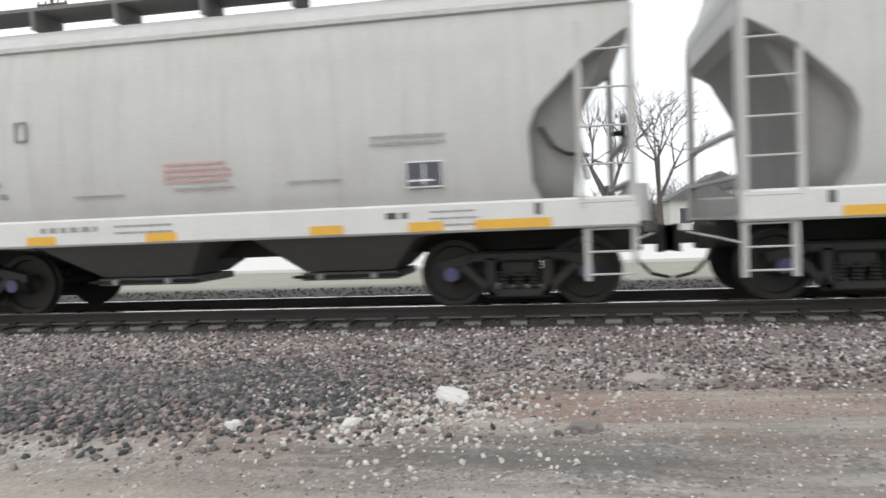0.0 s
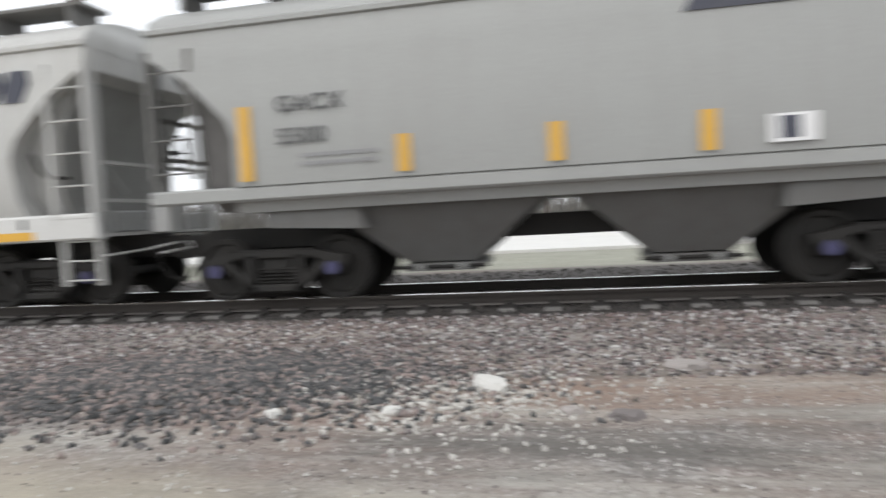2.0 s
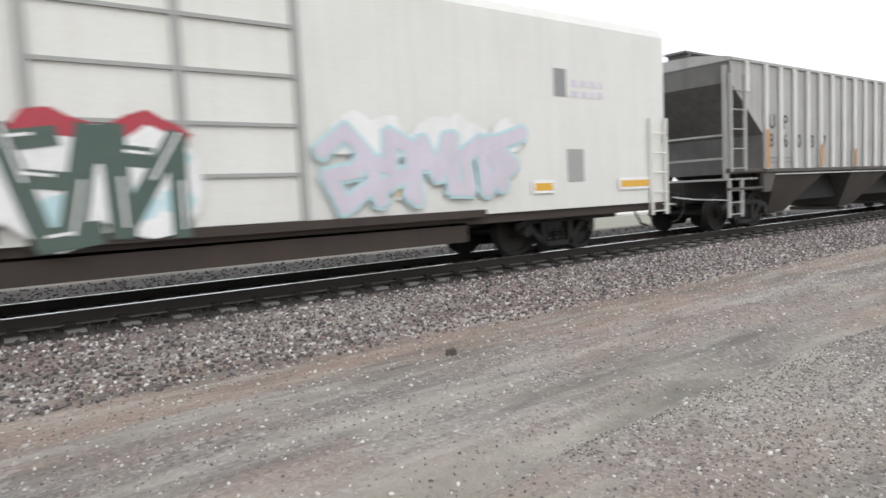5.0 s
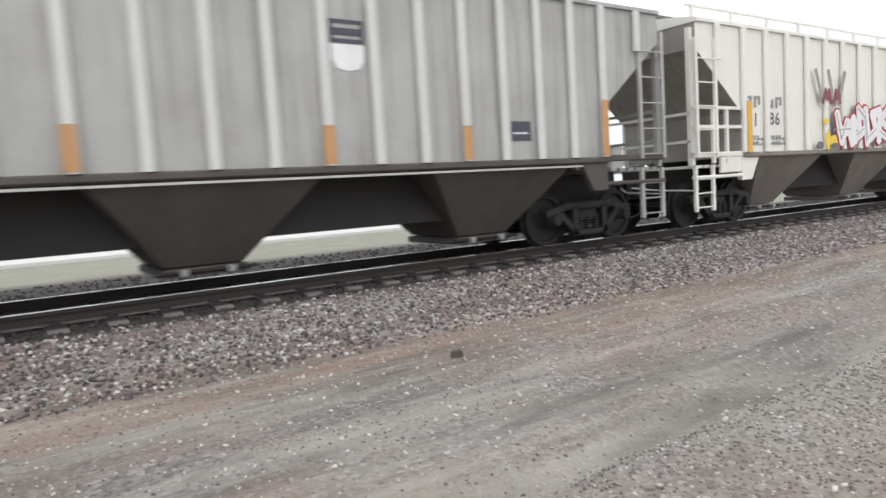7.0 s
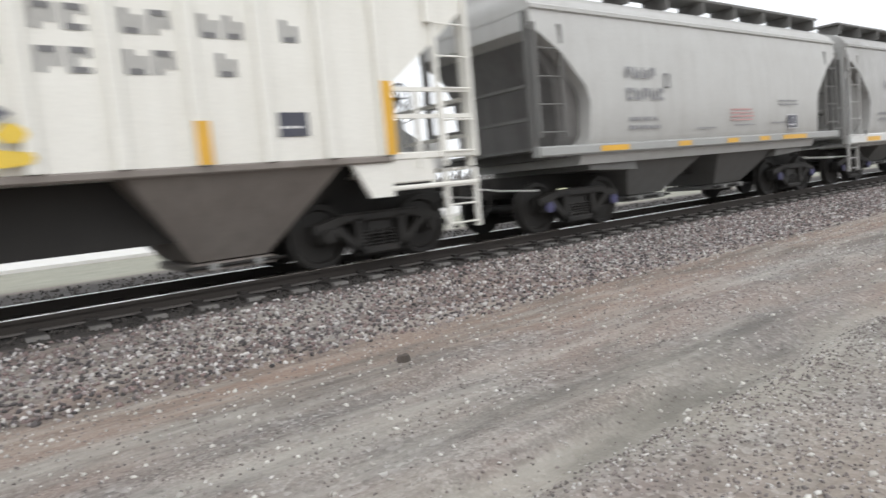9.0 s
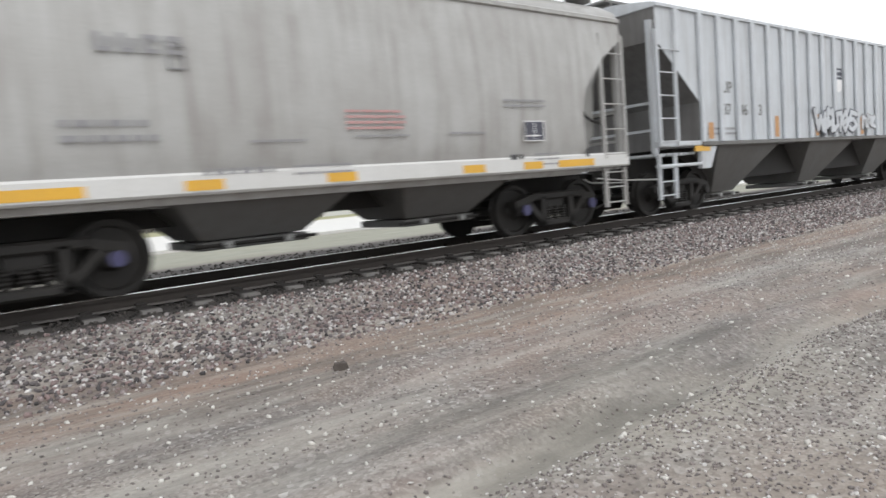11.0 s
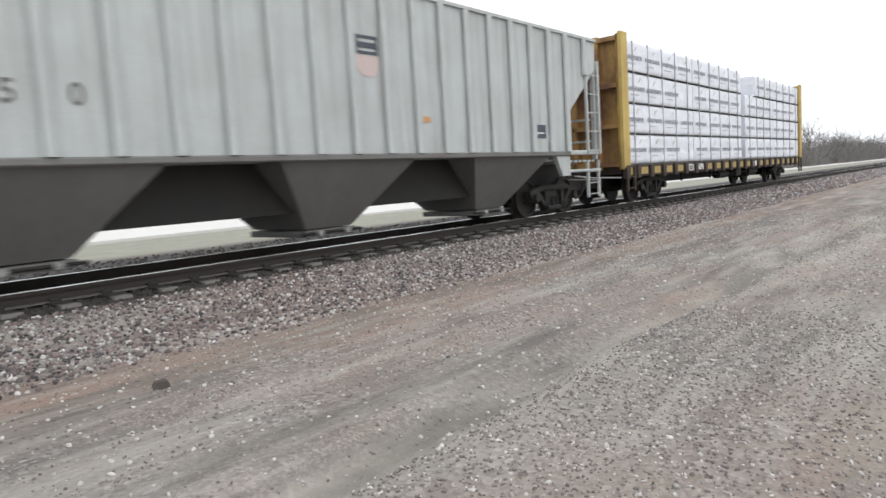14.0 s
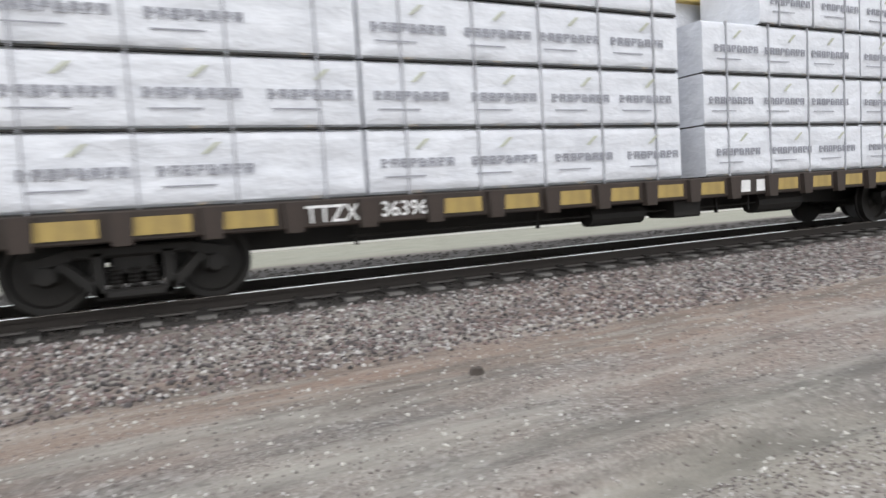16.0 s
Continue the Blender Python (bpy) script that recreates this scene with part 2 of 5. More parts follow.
LILAC = plain("graffiti_lilac", (0.62, 0.58, 0.66))
BULKHEAD = rusty("bulkhead_yellow", (0.55, 0.36, 0.10), (0.16, 0.07, 0.045), 0.95)
DECKY = paint("deck_yellow", (0.55, 0.40, 0.12), (0.10, 0.07, 0.05), 0.5, 0.4, 0.7)
DECKB = paint("deck_brown", (0.035, 0.028, 0.024), (0.07, 0.045, 0.035), 0.5, 0.3, 0.8)
WRAP = wrap()
LUMBER = plain("raw_lumber", (0.50, 0.36, 0.20), 0.8)
RAIL = paint("rusty_rail_side", (0.025, 0.02, 0.017), (0.03, 0.025, 0.02), 0.5, 0.2, 0.8)


def polished():
    """Worn bright steel, faintly streaked along its length."""
    m, t, p = nodes_of("polished_rail_head")
    c = ramp(t, noise_tex(t, 2.0, 3, (0.4, 30, 1)), ((0.3, (0.72, 0.71, 0.70)), (0.7, (0.88, 0.87, 0.86))))
    t.links.new(c, p.inputs["Base Color"])
    p.inputs["Metallic"].default_value, p.inputs["Roughness"].default_value = 1.0, 0.16
    return m


RAILTOP = polished()
RAILFOOT = paint("dusty_rail_foot", (0.11, 0.10, 0.095), (0.06, 0.05, 0.045), 0.4, 0.2, 0.8)


def tie_concrete():
    """Concrete, black towards the rails with grease and painted-in shade, bleached at its ends."""
    m, t, p = nodes_of("concrete_tie")
    co, sep = t.nodes.new("ShaderNodeTexCoord"), t.nodes.new("ShaderNodeSeparateXYZ")
    t.links.new(co.outputs["Object"], sep.inputs[0])
    a = t.nodes.new("ShaderNodeMath")
    a.operation = "ABSOLUTE"
    t.links.new(sep.outputs["Y"], a.inputs[0])
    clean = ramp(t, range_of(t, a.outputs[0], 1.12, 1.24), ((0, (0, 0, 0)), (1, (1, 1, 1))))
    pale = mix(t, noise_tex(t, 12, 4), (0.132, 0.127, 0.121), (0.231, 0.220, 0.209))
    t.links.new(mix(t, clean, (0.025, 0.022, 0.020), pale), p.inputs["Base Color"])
    p.inputs["Roughness"].default_value = 0.9
    return m


TIE = tie_concrete()
ROADM = paint("pale_concrete_road", (0.66, 0.65, 0.62), (0.5, 0.49, 0.465), 0.3, 0.0, 0.9)
BARK = paint("grey_bark", (0.11, 0.095, 0.085), (0.05, 0.045, 0.04), 0.5, 0.3, 0.9)
EARTH = earth()
STONE_MIX = ((0.0, (0.045, 0.042, 0.042)), (0.3, (0.13, 0.115, 0.115)), (0.55, (0.24, 0.175, 0.165)), (0.8, (0.30, 0.28, 0.275)), (0.97, (0.62, 0.60, 0.58)))
STONES = gravel("mixed_ballast", STONE_MIX, 40)
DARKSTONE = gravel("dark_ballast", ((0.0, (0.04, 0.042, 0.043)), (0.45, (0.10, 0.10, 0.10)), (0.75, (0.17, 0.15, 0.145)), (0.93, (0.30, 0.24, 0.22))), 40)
YARD = gravel("yard_gravel", ((0.0, (0.13, 0.117, 0.112)), (0.4, (0.21, 0.18, 0.17)), (0.75, (0.31, 0.28, 0.265)), (0.95, (0.58, 0.56, 0.54))), 40)
# stones darkened by oil and by painted-in shade under the train
OILSHADE = gravel("oily_shaded_ballast", ((0.0, (0.015, 0.014, 0.013)), (1.0, (0.075, 0.066, 0.06))), 40)
PALESTONE = gravel("pale_limestone", ((0.0, (0.34, 0.32, 0.29)), (1.0, (0.62, 0.60, 0.56))), 14)


# ---- mesh building ----
class Shape:
    """Collects vertices and faces for one mesh."""

    def __init__(self):
        self.v, self.f, self.alt, self.alt_mat = [], [], (), None

    def add(self, verts, faces):
        n = len(self.v)
        self.v += [tuple(v) for v in verts]
        self.f += [tuple(n + i for i in f) for f in faces]
        return self

    def box(self, x0, x1, y0, y1, z0, z1, c=0.0):
        """A box; c chamfers the edges that run along its longest side."""
        if c <= 0:
            v = [(x, y, z) for x in (x0, x1) for y in (y0, y1) for z in (z0, z1)]
            return self.add(v, [(0, 1, 3, 2), (4, 6, 7, 5), (0, 4, 5, 1), (2, 3, 7, 6), (0, 2, 6, 4), (1, 5, 7, 3)])
        d = (x1 - x0, y1 - y0, z1 - z0)
        a = d.index(max(d))
        lo, hi = (x0, y0, z0), (x1, y1, z1)
        p, q = [i for i in range(3) if i != a]
        ring = [(lo[p] + c, lo[q]), (hi[p] - c, lo[q]), (hi[p], lo[q] + c), (hi[p], hi[q] - c), (hi[p] - c, hi[q]), (lo[p] + c, hi[q]), (lo[p], hi[q] - c), (lo[p], lo[q] + c)]
        v = []
        for e in (lo[a], hi[a]):
            for r in ring:
                w = [0, 0, 0]
                w[a], w[p], w[q] = e, r[0], r[1]
                v.append(w)
        return self.add(v, [tuple(range(8)), tuple(range(8, 16))] + [(i, (i + 1) % 8, 8 + (i + 1) % 8, 8 + i) for i in range(8)])

    def tube(self, a, b, r, n=8, r2=None):
        a, b = Vector(a), Vector(b)
        d = (b - a).normalized()
        u = d.orthogonal().normalized()
        w = d.cross(u)
        r2 = r if r2 is None else r2
        v = []
        for p, q in ((a, r), (b, r2)):
            v += [p + q * (math.cos(2 * math.pi * i / n) * u + math.sin(2 * math.pi * i / n) * w) for i in range(n)]
        return self.add(v, [(i, (i + 1) % n, n + (i + 1) % n, n + i) for i in range(n)] + [tuple(range(n)), tuple(range(n, 2 * n))])

    def path(self, pts, r, n=6):
        for a, b in zip(pts, pts[1:]):
            self.tube(a, b, r, n)
        return self

    def prism(self, poly, y0, y1):
        """A polygon in x and z, given depth along y."""
        n = len(poly)
        v = [(x, y0, z) for x, z in poly] + [(x, y1, z) for x, z in poly]
        return self.add(v, [tuple(range(n)), tuple(range(2 * n - 1, n - 1, -1))] + [(i, (i + 1) % n, n + (i + 1) % n, n + i) for i in range(n)])

    def mesh(self, name, mat, smooth=False):
        me = bpy.data.meshes.new(name)
        me.from_pydata(self.v, [], self.f)
        b = bmesh.new()
        b.from_mesh(me)
        bmesh.ops.recalc_face_normals(b, faces=b.faces)
        b.to_mesh(me)
        b.free()
        me.materials.append(mat)
        if self.alt_mat:
            me.materials.append(self.alt_mat)
            for i in self.alt:
                if i < len(me.polygons):
                    me.polygons[i].material_index = 1
        if smooth:
            me.polygons.foreach_set("use_smooth", [True] * len(me.polygons))
            me.set_sharp_from_angle(angle=radians(35))
        return me


def part(name, shape, mat, parent=None, label="", smooth=False, at=None):
    ob = new(name, shape.mesh(name, mat, smooth) if isinstance(shape, Shape) else shape)
    ob.parent = parent
    if at is not None:
        ob.matrix_basis = at
    if label:
        ob["label"] = label
    return ob


def thing(name, label, category, at, group=""):
    ob = new(name)
    ob.matrix_basis = at
    return tagged(ob, label, category, group)


# ---- lettering ----
def letters(text, size, mat, parent, x, y, z, name="lettering", squash=1.0, space=1.0):
    """Block letters painted on the near side, a hair proud of it."""
    cu = bpy.data.curves.new(name, "FONT")
    cu.body, cu.size, cu.extrude, cu.offset, cu.space_character = text, size, 0.002, 0.012 * size, space
    tmp = new(name, cu)
    me = bpy.data.meshes.new_from_object(tmp.evaluated_get(bpy.context.evaluated_depsgraph_get()))
    bpy.data.objects.remove(tmp)
    me.materials.clear()
    me.materials.append(mat)
    ob = new(name, me)
    ob.parent = parent
    ob.matrix_basis = pose(x, y, z, 90, 0, 0) @ Matrix.Diagonal((squash, 1, 1, 1))
    return ob


def bars(parent, x, y, z, rows, w, h, mat, gap=0.06, name="stencil", seed=0):
    """Lines of small writing as plain bars."""
    rnd, s = random.Random(seed), Shape()
    for r in range(rows):
        cx = x
        while cx < x + w - 0.05:
            l = min(rnd.uniform(0.12, 0.4) * max(h, 0.05) * 6, x + w - cx)
            s.box(cx, cx + l, y - 0.003, y, z - r * (h + gap), z - r * (h + gap) + h)
            cx += l + h * 0.8
    return tagged(part(name, s, mat, parent), kind="stuff")


def plate(parent, x, y, z, w, h, mat, name="reflector", label=""):
    return part(name, Shape().box(x, x + w, y - 0.004, y, z, z + h), mat, parent, label)


def blob(rnd, cx, cz, rx, rz, n=14, rag=0.25):
    out = []
    for i in range(n):
        a, k = 2 * math.pi * i / n, 1 + rnd.uniform(-rag, rag)
        out.append((cx + rx * k * math.cos(a), cz + rz * k * math.sin(a)))
    return out


COAT = [0]


def coat():
    """A hair of depth for the next coat of paint, so that no two lie in one plane."""
    COAT[0] = (COAT[0] + 1) % 40
    return COAT[0] * 0.00018


def stroke(s, pts, w, y, d=0.002):
    """A painted stroke of width w through points in x and z."""
    for (ax, az), (bx, bz) in zip(pts, pts[1:]):
        l = math.hypot(bx - ax, bz - az) or 1
        nx, nz = -(bz - az) / l * w / 2, (bx - ax) / l * w / 2
        ex, ez = (bx - ax) / l * w * 0.3, (bz - az) / l * w * 0.3
        s.prism([(ax - ex + nx, az - ez + nz), (bx + ex + nx, bz + ez + nz), (bx + ex - nx, bz + ez - nz), (ax - ex - nx, az - ez - nz)], y - d - coat(), y)


# ---- running gear, shared by all the cars ----
def wheel_shape():
    s = Shape()
    ring = [(0.0, 0.0), (0.10, 0.0), (0.16, 0.045), (0.36, 0.05), (0.385, 0.0), (0.455, 0.0), (0.457, 0.10), (0.485, 0.115), (0.485, 0.14), (0.0, 0.14)]
    n = 28
    for side in (-1, 1):
        v, f = [], []
        for r, d in ring:
            y = side * (0.83 - d)
            v += [(r * math.sin(2 * math.pi * i / n), y, r * math.cos(2 * math.pi * i / n)) for i in range(n)]
        for k in range(len(ring) - 1):
            f += [(k * n + i, k * n + (i + 1) % n, (k + 1) * n + (i + 1) % n, (k + 1) * n + i) for i in range(n)]
        s.add(v, f)
    return s.tube((0, -1.06, 0), (0, 1.06, 0), 0.085, 10)


def side_frame_shape(y):
    s = Shape()
    a, b = y - 0.09, y + 0.09
    for k in (-1, 1):
        s.prism([(k * 1.08, 0.50), (k * 1.08, 0.62), (k * 0.62, 0.72), (k * 0.62, 0.60)], a, b)
        s.prism([(k * 0.80, 0.54), (k * 0.70, 0.60), (k * 0.36, 0.26), (k * 0.36, 0.13)], a, b)
        s.box(k * 0.37 - 0.06, k * 0.37 + 0.06, a, b, 0.15, 0.66)
        s.box(k * 0.889 - 0.13, k * 0.889 + 0.13, a + 0.01, b - 0.01, 0.36, 0.56, 0.03)
        s.tube((k * 0.889, a - 0.06, 0.457), (k * 0.889, b, 0.457), 0.105, 12)
    s.box(-0.64, 0.64, a, b, 0.60, 0.74, 0.03)
    s.box(-0.40, 0.40, a, b, 0.12, 0.24, 0.03)
    return s


def spring_shape(y):
    s, n, v, f = Shape(), 10, [], []
    for k in range(11):
        r = 0.075 if k % 2 else 0.055
        v += [(r * math.cos(2 * math.pi * i / n), y + r * math.sin(2 * math.pi * i / n), 0.24 + k * 0.024) for i in range(n)]
    for k in range(10):
        f += [(k * n + i, k * n + (i + 1) % n, (k + 1) * n + (i + 1) % n, (k + 1) * n + i) for i in range(n)]
    return s.add(v, f)


HUB = plain("blue_hub_paint", (0.05, 0.05, 0.13))
GEAR = {}
WHEELSETS = []


def gear(car, half, blue):
    """Two trucks with side frames, springs and four wheelsets."""
    if not GEAR:
        GEAR["wheelset"] = wheel_shape().mesh("wheelset", WHEEL, True)
        GEAR["bolster"] = Shape().box(-0.22, 0.22, -1.0, 1.0, 0.42, 0.66, 0.04).box(-0.7, 0.7, -0.55, -0.45, 0.28, 0.4).box(-0.7, 0.7, 0.45, 0.55, 0.28, 0.4).tube((0, 0, 0.6), (0, 0, 0.78), 0.2, 12).mesh("truck", GRIME)
        for k, y in (("near", -0.98), ("far", 0.98)):
            GEAR["frame_" + k] = side_frame_shape(y).mesh("side_frame", GRIME)
            GEAR["spring_" + k] = spring_shape(y).mesh("spring", GRIME)
        for k, y in (("near", -1), ("far", 1)):
            GEAR["hub_" + k] = Shape().tube((0, y * 1.1, 0), (0, y * 1.155, 0), 0.095, 12).mesh("bearing_cap", HUB)
            GEAR["dark_hub_" + k] = Shape().tube((0, y * 1.1, 0), (0, y * 1.155, 0), 0.095, 12).mesh("bearing_cap", WHEEL)
    for x in (-half, half):
        truck = part("truck", GEAR["bolster"], None, car, at=pose(x, 0, 0))
        for k in ("near", "far"):
            part("side_frame", GEAR["frame_" + k], None, truck)
            for sx_ in (-0.2, 0.0, 0.2):
                part("spring", GEAR["spring_" + k], None, truck, at=pose(sx_, 0, 0))
        for d in (-0.889, 0.889):
            ws = part("wheelset", GEAR["wheelset"], None, car, at=pose(x + d, 0, 0.457))
            for k in ("near", "far"):
                part("bearing_cap", GEAR[("hub_" if blue else "dark_hub_") + k], None, ws)
            WHEELSETS.append((ws, x + d))


def coupler(car, x, side):
    """Centre sill end, draft gear, knuckle and the air hose that hangs from it."""
    k = side
    s = Shape().box(min(x - k * 1.6, x - k * 0.35), max(x - k * 1.6, x - k * 0.35), -0.2, 0.2, 0.66, 1.0, 0.03)
    s.box(min(x - k * 0.45, x), max(x - k * 0.45, x), -0.09, 0.09, 0.74, 0.92, 0.02)
    s.prism([(x - k * 0.12, 0.62), (x + k * 0.10, 0.66), (x + k * 0.12, 0.98), (x - k * 0.1, 1.02)], -0.16, 0.14)
    part("coupler", s, GRIME, car)
    hose = Shape()
    pts = [(x - k * 0.5, -0.3, 0.72), (x - k * 0.42, -0.34, 0.52), (x - k * 0.25, -0.32, 0.34), (x, -0.3, 0.28)]
    hose.path(pts, 0.025)
    part("air_hose", hose, GRIME, car)
    part("uncoupling_lever", Shape().path([(x - k * 0.55, -1.45, 0.78), (x - k * 0.5, -0.6, 0.82), (x - k * 0.2, -0.2, 0.9)], 0.016), SILL, car)


def ladder(car, xa, xb, y, z0, z1, step, mat, name="ladder"):
    s = Shape()
    for x in (xa, xb):
        s.box(x - 0.035, x + 0.035, y - 0.03, y + 0.03, z0, z1)
    n = int((z1 - z0) / step)
    for i in range(n + 1):
        z = z0 + 0.08 + i * step
        if z < z1:
            s.tube((xa, y - 0.02, z), (xb, y - 0.02, z), 0.014, 6)
    return part(name, s, mat, car)


def loft_body(ring, ends, xs=1):
    """A hull: ring of (y, z) from the near lower edge over the roof; ends(z) gives its half length at that height."""
    s = Shape()
    pts = ring + [(-y, z) for y, z in reversed(ring) if y != 0]
    n = len(pts)
    v = [(-ends(z), y, z) for y, z in pts] + [(ends(z), y, z) for y, z in pts]
    f = [(i, i + 1, n + i + 1, n + i) for i in range(n - 1)] + [(0, n, 2 * n - 1, n - 1)]
    s.alt = range(len(f), len(f) + 2 * n)
    for base in (0, n):
        for i in range(n // 2):
            j = n - 1 - i
            if i + 1 < j - 1:
                f.append((base + i, base + i + 1, base + j - 1, base + j))
            elif i + 1 == j - 1:
                f.append((base + i, base + i + 1, base + j))
    return s.add(v, f)


def interp(table, z):
    if z <= table[0][0]:
        return table[0][1]
    for (a, p), (b, q) in zip(table, table[1:]):
        if z <= b:
            return p + (q - p) * (z - a) / (b - a)
    return table[-1][1]


def bay(car, x, top, bottom, z1, z0, yt, yb, mat, gate=True):
    """One hopper bay: a funnel with a discharge gate under it."""
    s = Shape()
    v = [(x - top, -yt, z1), (x + top, -yt, z1), (x + top, yt, z1), (x - top, yt, z1), (x - bottom, -yb, z0), (x + bottom, -yb, z0), (x + bottom, yb, z0), (x - bottom, yb, z0)]
    s.add(v, [(0, 1, 2, 3), (4, 7, 6, 5), (0, 4, 5, 1), (1, 5, 6, 2), (2, 6, 7, 3), (3, 7, 4, 0)])
    hopper = part("hopper_bay", s, mat, car)
    if gate:
        g = Shape().box(x - bottom - 0.05, x + bottom + 0.05, -yb - 0.05, yb + 0.05, z0 - 0.13, z0 - 0.02, 0.02)
        part("discharge_gate", g, mat, hopper)
        part("gate_shaft", Shape().tube((x - bottom - 0.16, -yb - 0.08, z0 - 0.07), (x + bottom + 0.16, -yb - 0.08, z0 - 0.07), 0.025, 8), GRIME, hopper)
        for k in (-0.6, 0.6):
            part("gate_capstan", Shape().tube((x + k * bottom, -yb - 0.16, z0 - 0.07), (x + k * bottom, -yb - 0.05, z0 - 0.07), 0.05, 8), MID, hopper)


def running_board(car, half, y, z, mat, posts=9):
    board = part("running_board", Shape().box(-half, half, y - 0.3, y + 0.3, z, z + 0.05), mat, car)
    me = Shape().box(-0.03, 0.03, y - 0.3, y + 0.3, z - 0.26, z).mesh("board_bracket", mat)
    for i in range(posts):
        part("board_bracket", me, None, board, at=pose(-half + 0.2 + i * (2 * half - 0.4) / (posts - 1), 0, 0))


# ---- ground and track ----
RNG = np.random.RandomState(7)
WAVES = [(RNG.uniform(0.3, 5.0), RNG.uniform(0, 6.28), RNG.uniform(0, 6.28)) for _ in range(26)]
RAIL_Z, TRACK_Y = 0.45, 10.752
TOP = 0.25


def terrain(x, y):
    """Ground height: flat yard, ballast shoulder, loose gravel pile and two worn wheel tracks."""
    prof = np.interp(y, [-50, 2, 7.4, 8.3, 9.4, 12.15, 13.3, 14.2, 26, 400], [0, 0, 0.0, 0.1, TOP, TOP, 0.06, -0.08, -0.1, -0.1])
    rough = sum(np.sin(k * (x * math.cos(a) + y * math.sin(a)) + b) / (0.8 + k) for k, a, b in WAVES) * 0.008
    near = np.clip((9.2 - y) / 1.5, 0, 1)
    pile = 0.24 * np.exp(-(((x + 6.0) / 1.9) ** 2 + ((y - 6.75) / 0.75) ** 2))
    r1 = np.interp(x, [-6, 0.4, 2, 3.3, 5, 8, 14, 30], [3.4, 3.5, 3.75, 3.8, 3.85, 3.7, 3.7, 3.5])
    r2 = np.interp(x, [-6, 2, 4, 6, 9.5, 14, 30], [6.0, 5.6, 5.0, 4.65, 4.95, 4.2, 4.0])
    fade = np.clip((x + 2) / 3, 0, 1)
    ruts = -0.075 * np.exp(-(((y - r1) / 0.17) ** 2)) + 0.035 * np.exp(-(((y - r1 - 0.42) / 0.2) ** 2)) + 0.03 * np.exp(-(((y - r1 + 0.4) / 0.22) ** 2))
    ruts2 = -0.045 * np.exp(-(((y - r2) / 0.2) ** 2)) + 0.025 * np.exp(-(((y - r2 - 0.4) / 0.2) ** 2))
    return prof + rough * near + pile + fade * (ruts + 0.8 * ruts2)


def make_ground():
    xs = np.unique(np.concatenate([np.linspace(-2500, -60, 14), np.linspace(-60, -16, 40), np.arange(-16, 26, 0.1), np.linspace(26, 90, 60), np.linspace(90, 2500, 18)]))
    ys = np.unique(np.concatenate([np.linspace(-1500, -30, 10), np.linspace(-30, 0.5, 30), np.arange(0.5, 14.3, 0.1), np.linspace(14.3, 60, 24), np.linspace(60, 2500, 14)]))
    gx, gy = np.meshgrid(xs, ys)
    v = np.stack([gx, gy, terrain(gx, gy)], -1).reshape(-1, 3)
    w, h = len(xs), len(ys)
    i = np.arange(w * h).reshape(h, w)
    f = np.stack([i[:-1, :-1], i[:-1, 1:], i[1:, 1:], i[1:, :-1]], -1).reshape(-1, 4)
    me = bpy.data.meshes.new("ground")
    me.from_pydata(v.tolist(), [], f.tolist())
    me.polygons.foreach_set("use_smooth", [True] * len(me.polygons))
    me.materials.append(EARTH)
    tagged(new("ground", me), "dusty reddish grey gravel yard with worn wheel tracks", "ground", kind="structure")


make_ground()

ICO = [(0, -0.526, 0.851), (0, 0.526, 0.851), (0, -0.526, -0.851), (0, 0.526, -0.851), (-0.526, 0.851, 0), (0.526, 0.851, 0), (-0.526, -0.851, 0), (0.526, -0.851, 0), (0.851, 0, -0.526), (0.851, 0, 0.526), (-0.851, 0, -0.526), (-0.851, 0, 0.526)]
TRI = [(0, 9, 1), (0, 1, 11), (9, 5, 1), (1, 5, 4), (1, 4, 11), (0, 7, 9), (9, 7, 8), (9, 8, 5), (5, 8, 3), (5, 3, 4), (4, 3, 10), (4, 10, 11), (11, 10, 6), (11, 6, 0), (0, 6, 7), (7, 6, 2), (7, 2, 8), (8, 2, 3), (3, 2, 10), (10, 2, 6)]


def scatter(name, label, x, y, size, mat, sink=0.25):
    """Loose stones: uneven twenty-faced chips lying on the ground."""
    n = len(x)
    base = np.array(ICO)
    v = base[None] * RNG.uniform(0.62, 1.25, (n, 12, 1)) * (size[:, None, None] * RNG.uniform(0.6, 1.2, (n, 1, 3)) * np.array([1, 1, 0.72]))
    q = RNG.normal(size=(n, 4)) * np.array([1, 0.25, 0.25, 1])
    q /= np.linalg.norm(q, axis=1)[:, None]
    w, a, b, c = q.T
    R = np.stack([1 - 2 * (b * b + c * c), 2 * (a * b - c * w), 2 * (a * c + b * w), 2 * (a * b + c * w), 1 - 2 * (a * a + c * c), 2 * (b * c - a * w), 2 * (a * c - b * w), 2 * (b * c + a * w), 1 - 2 * (a * a + b * b)], 1).reshape(n, 3, 3)
    v = np.einsum("nij,nkj->nki", R, v)
    v += np.stack([x, y, terrain(x, y) + size * (0.5 - sink)], 1)[:, None]
    f = (np.array(TRI)[None] + 12 * np.arange(n)[:, None, None]).reshape(-1, 3)
    me = bpy.data.meshes.new(name)
    me.vertices.add(12 * n)
    me.vertices.foreach_set("co", v.reshape(-1).astype(np.float32))
    me.loops.add(60 * n)
    me.loops.foreach_set("vertex_index", f.reshape(-1).astype(np.int32))
    me.polygons.add(20 * n)
    me.polygons.foreach_set("loop_start", np.arange(0, 60 * n, 3, dtype=np.int32))
    me.update(calc_edges=True)
    me.materials.append(mat)
    return tagged(new(name, me), label, "gravel", kind="stuff")


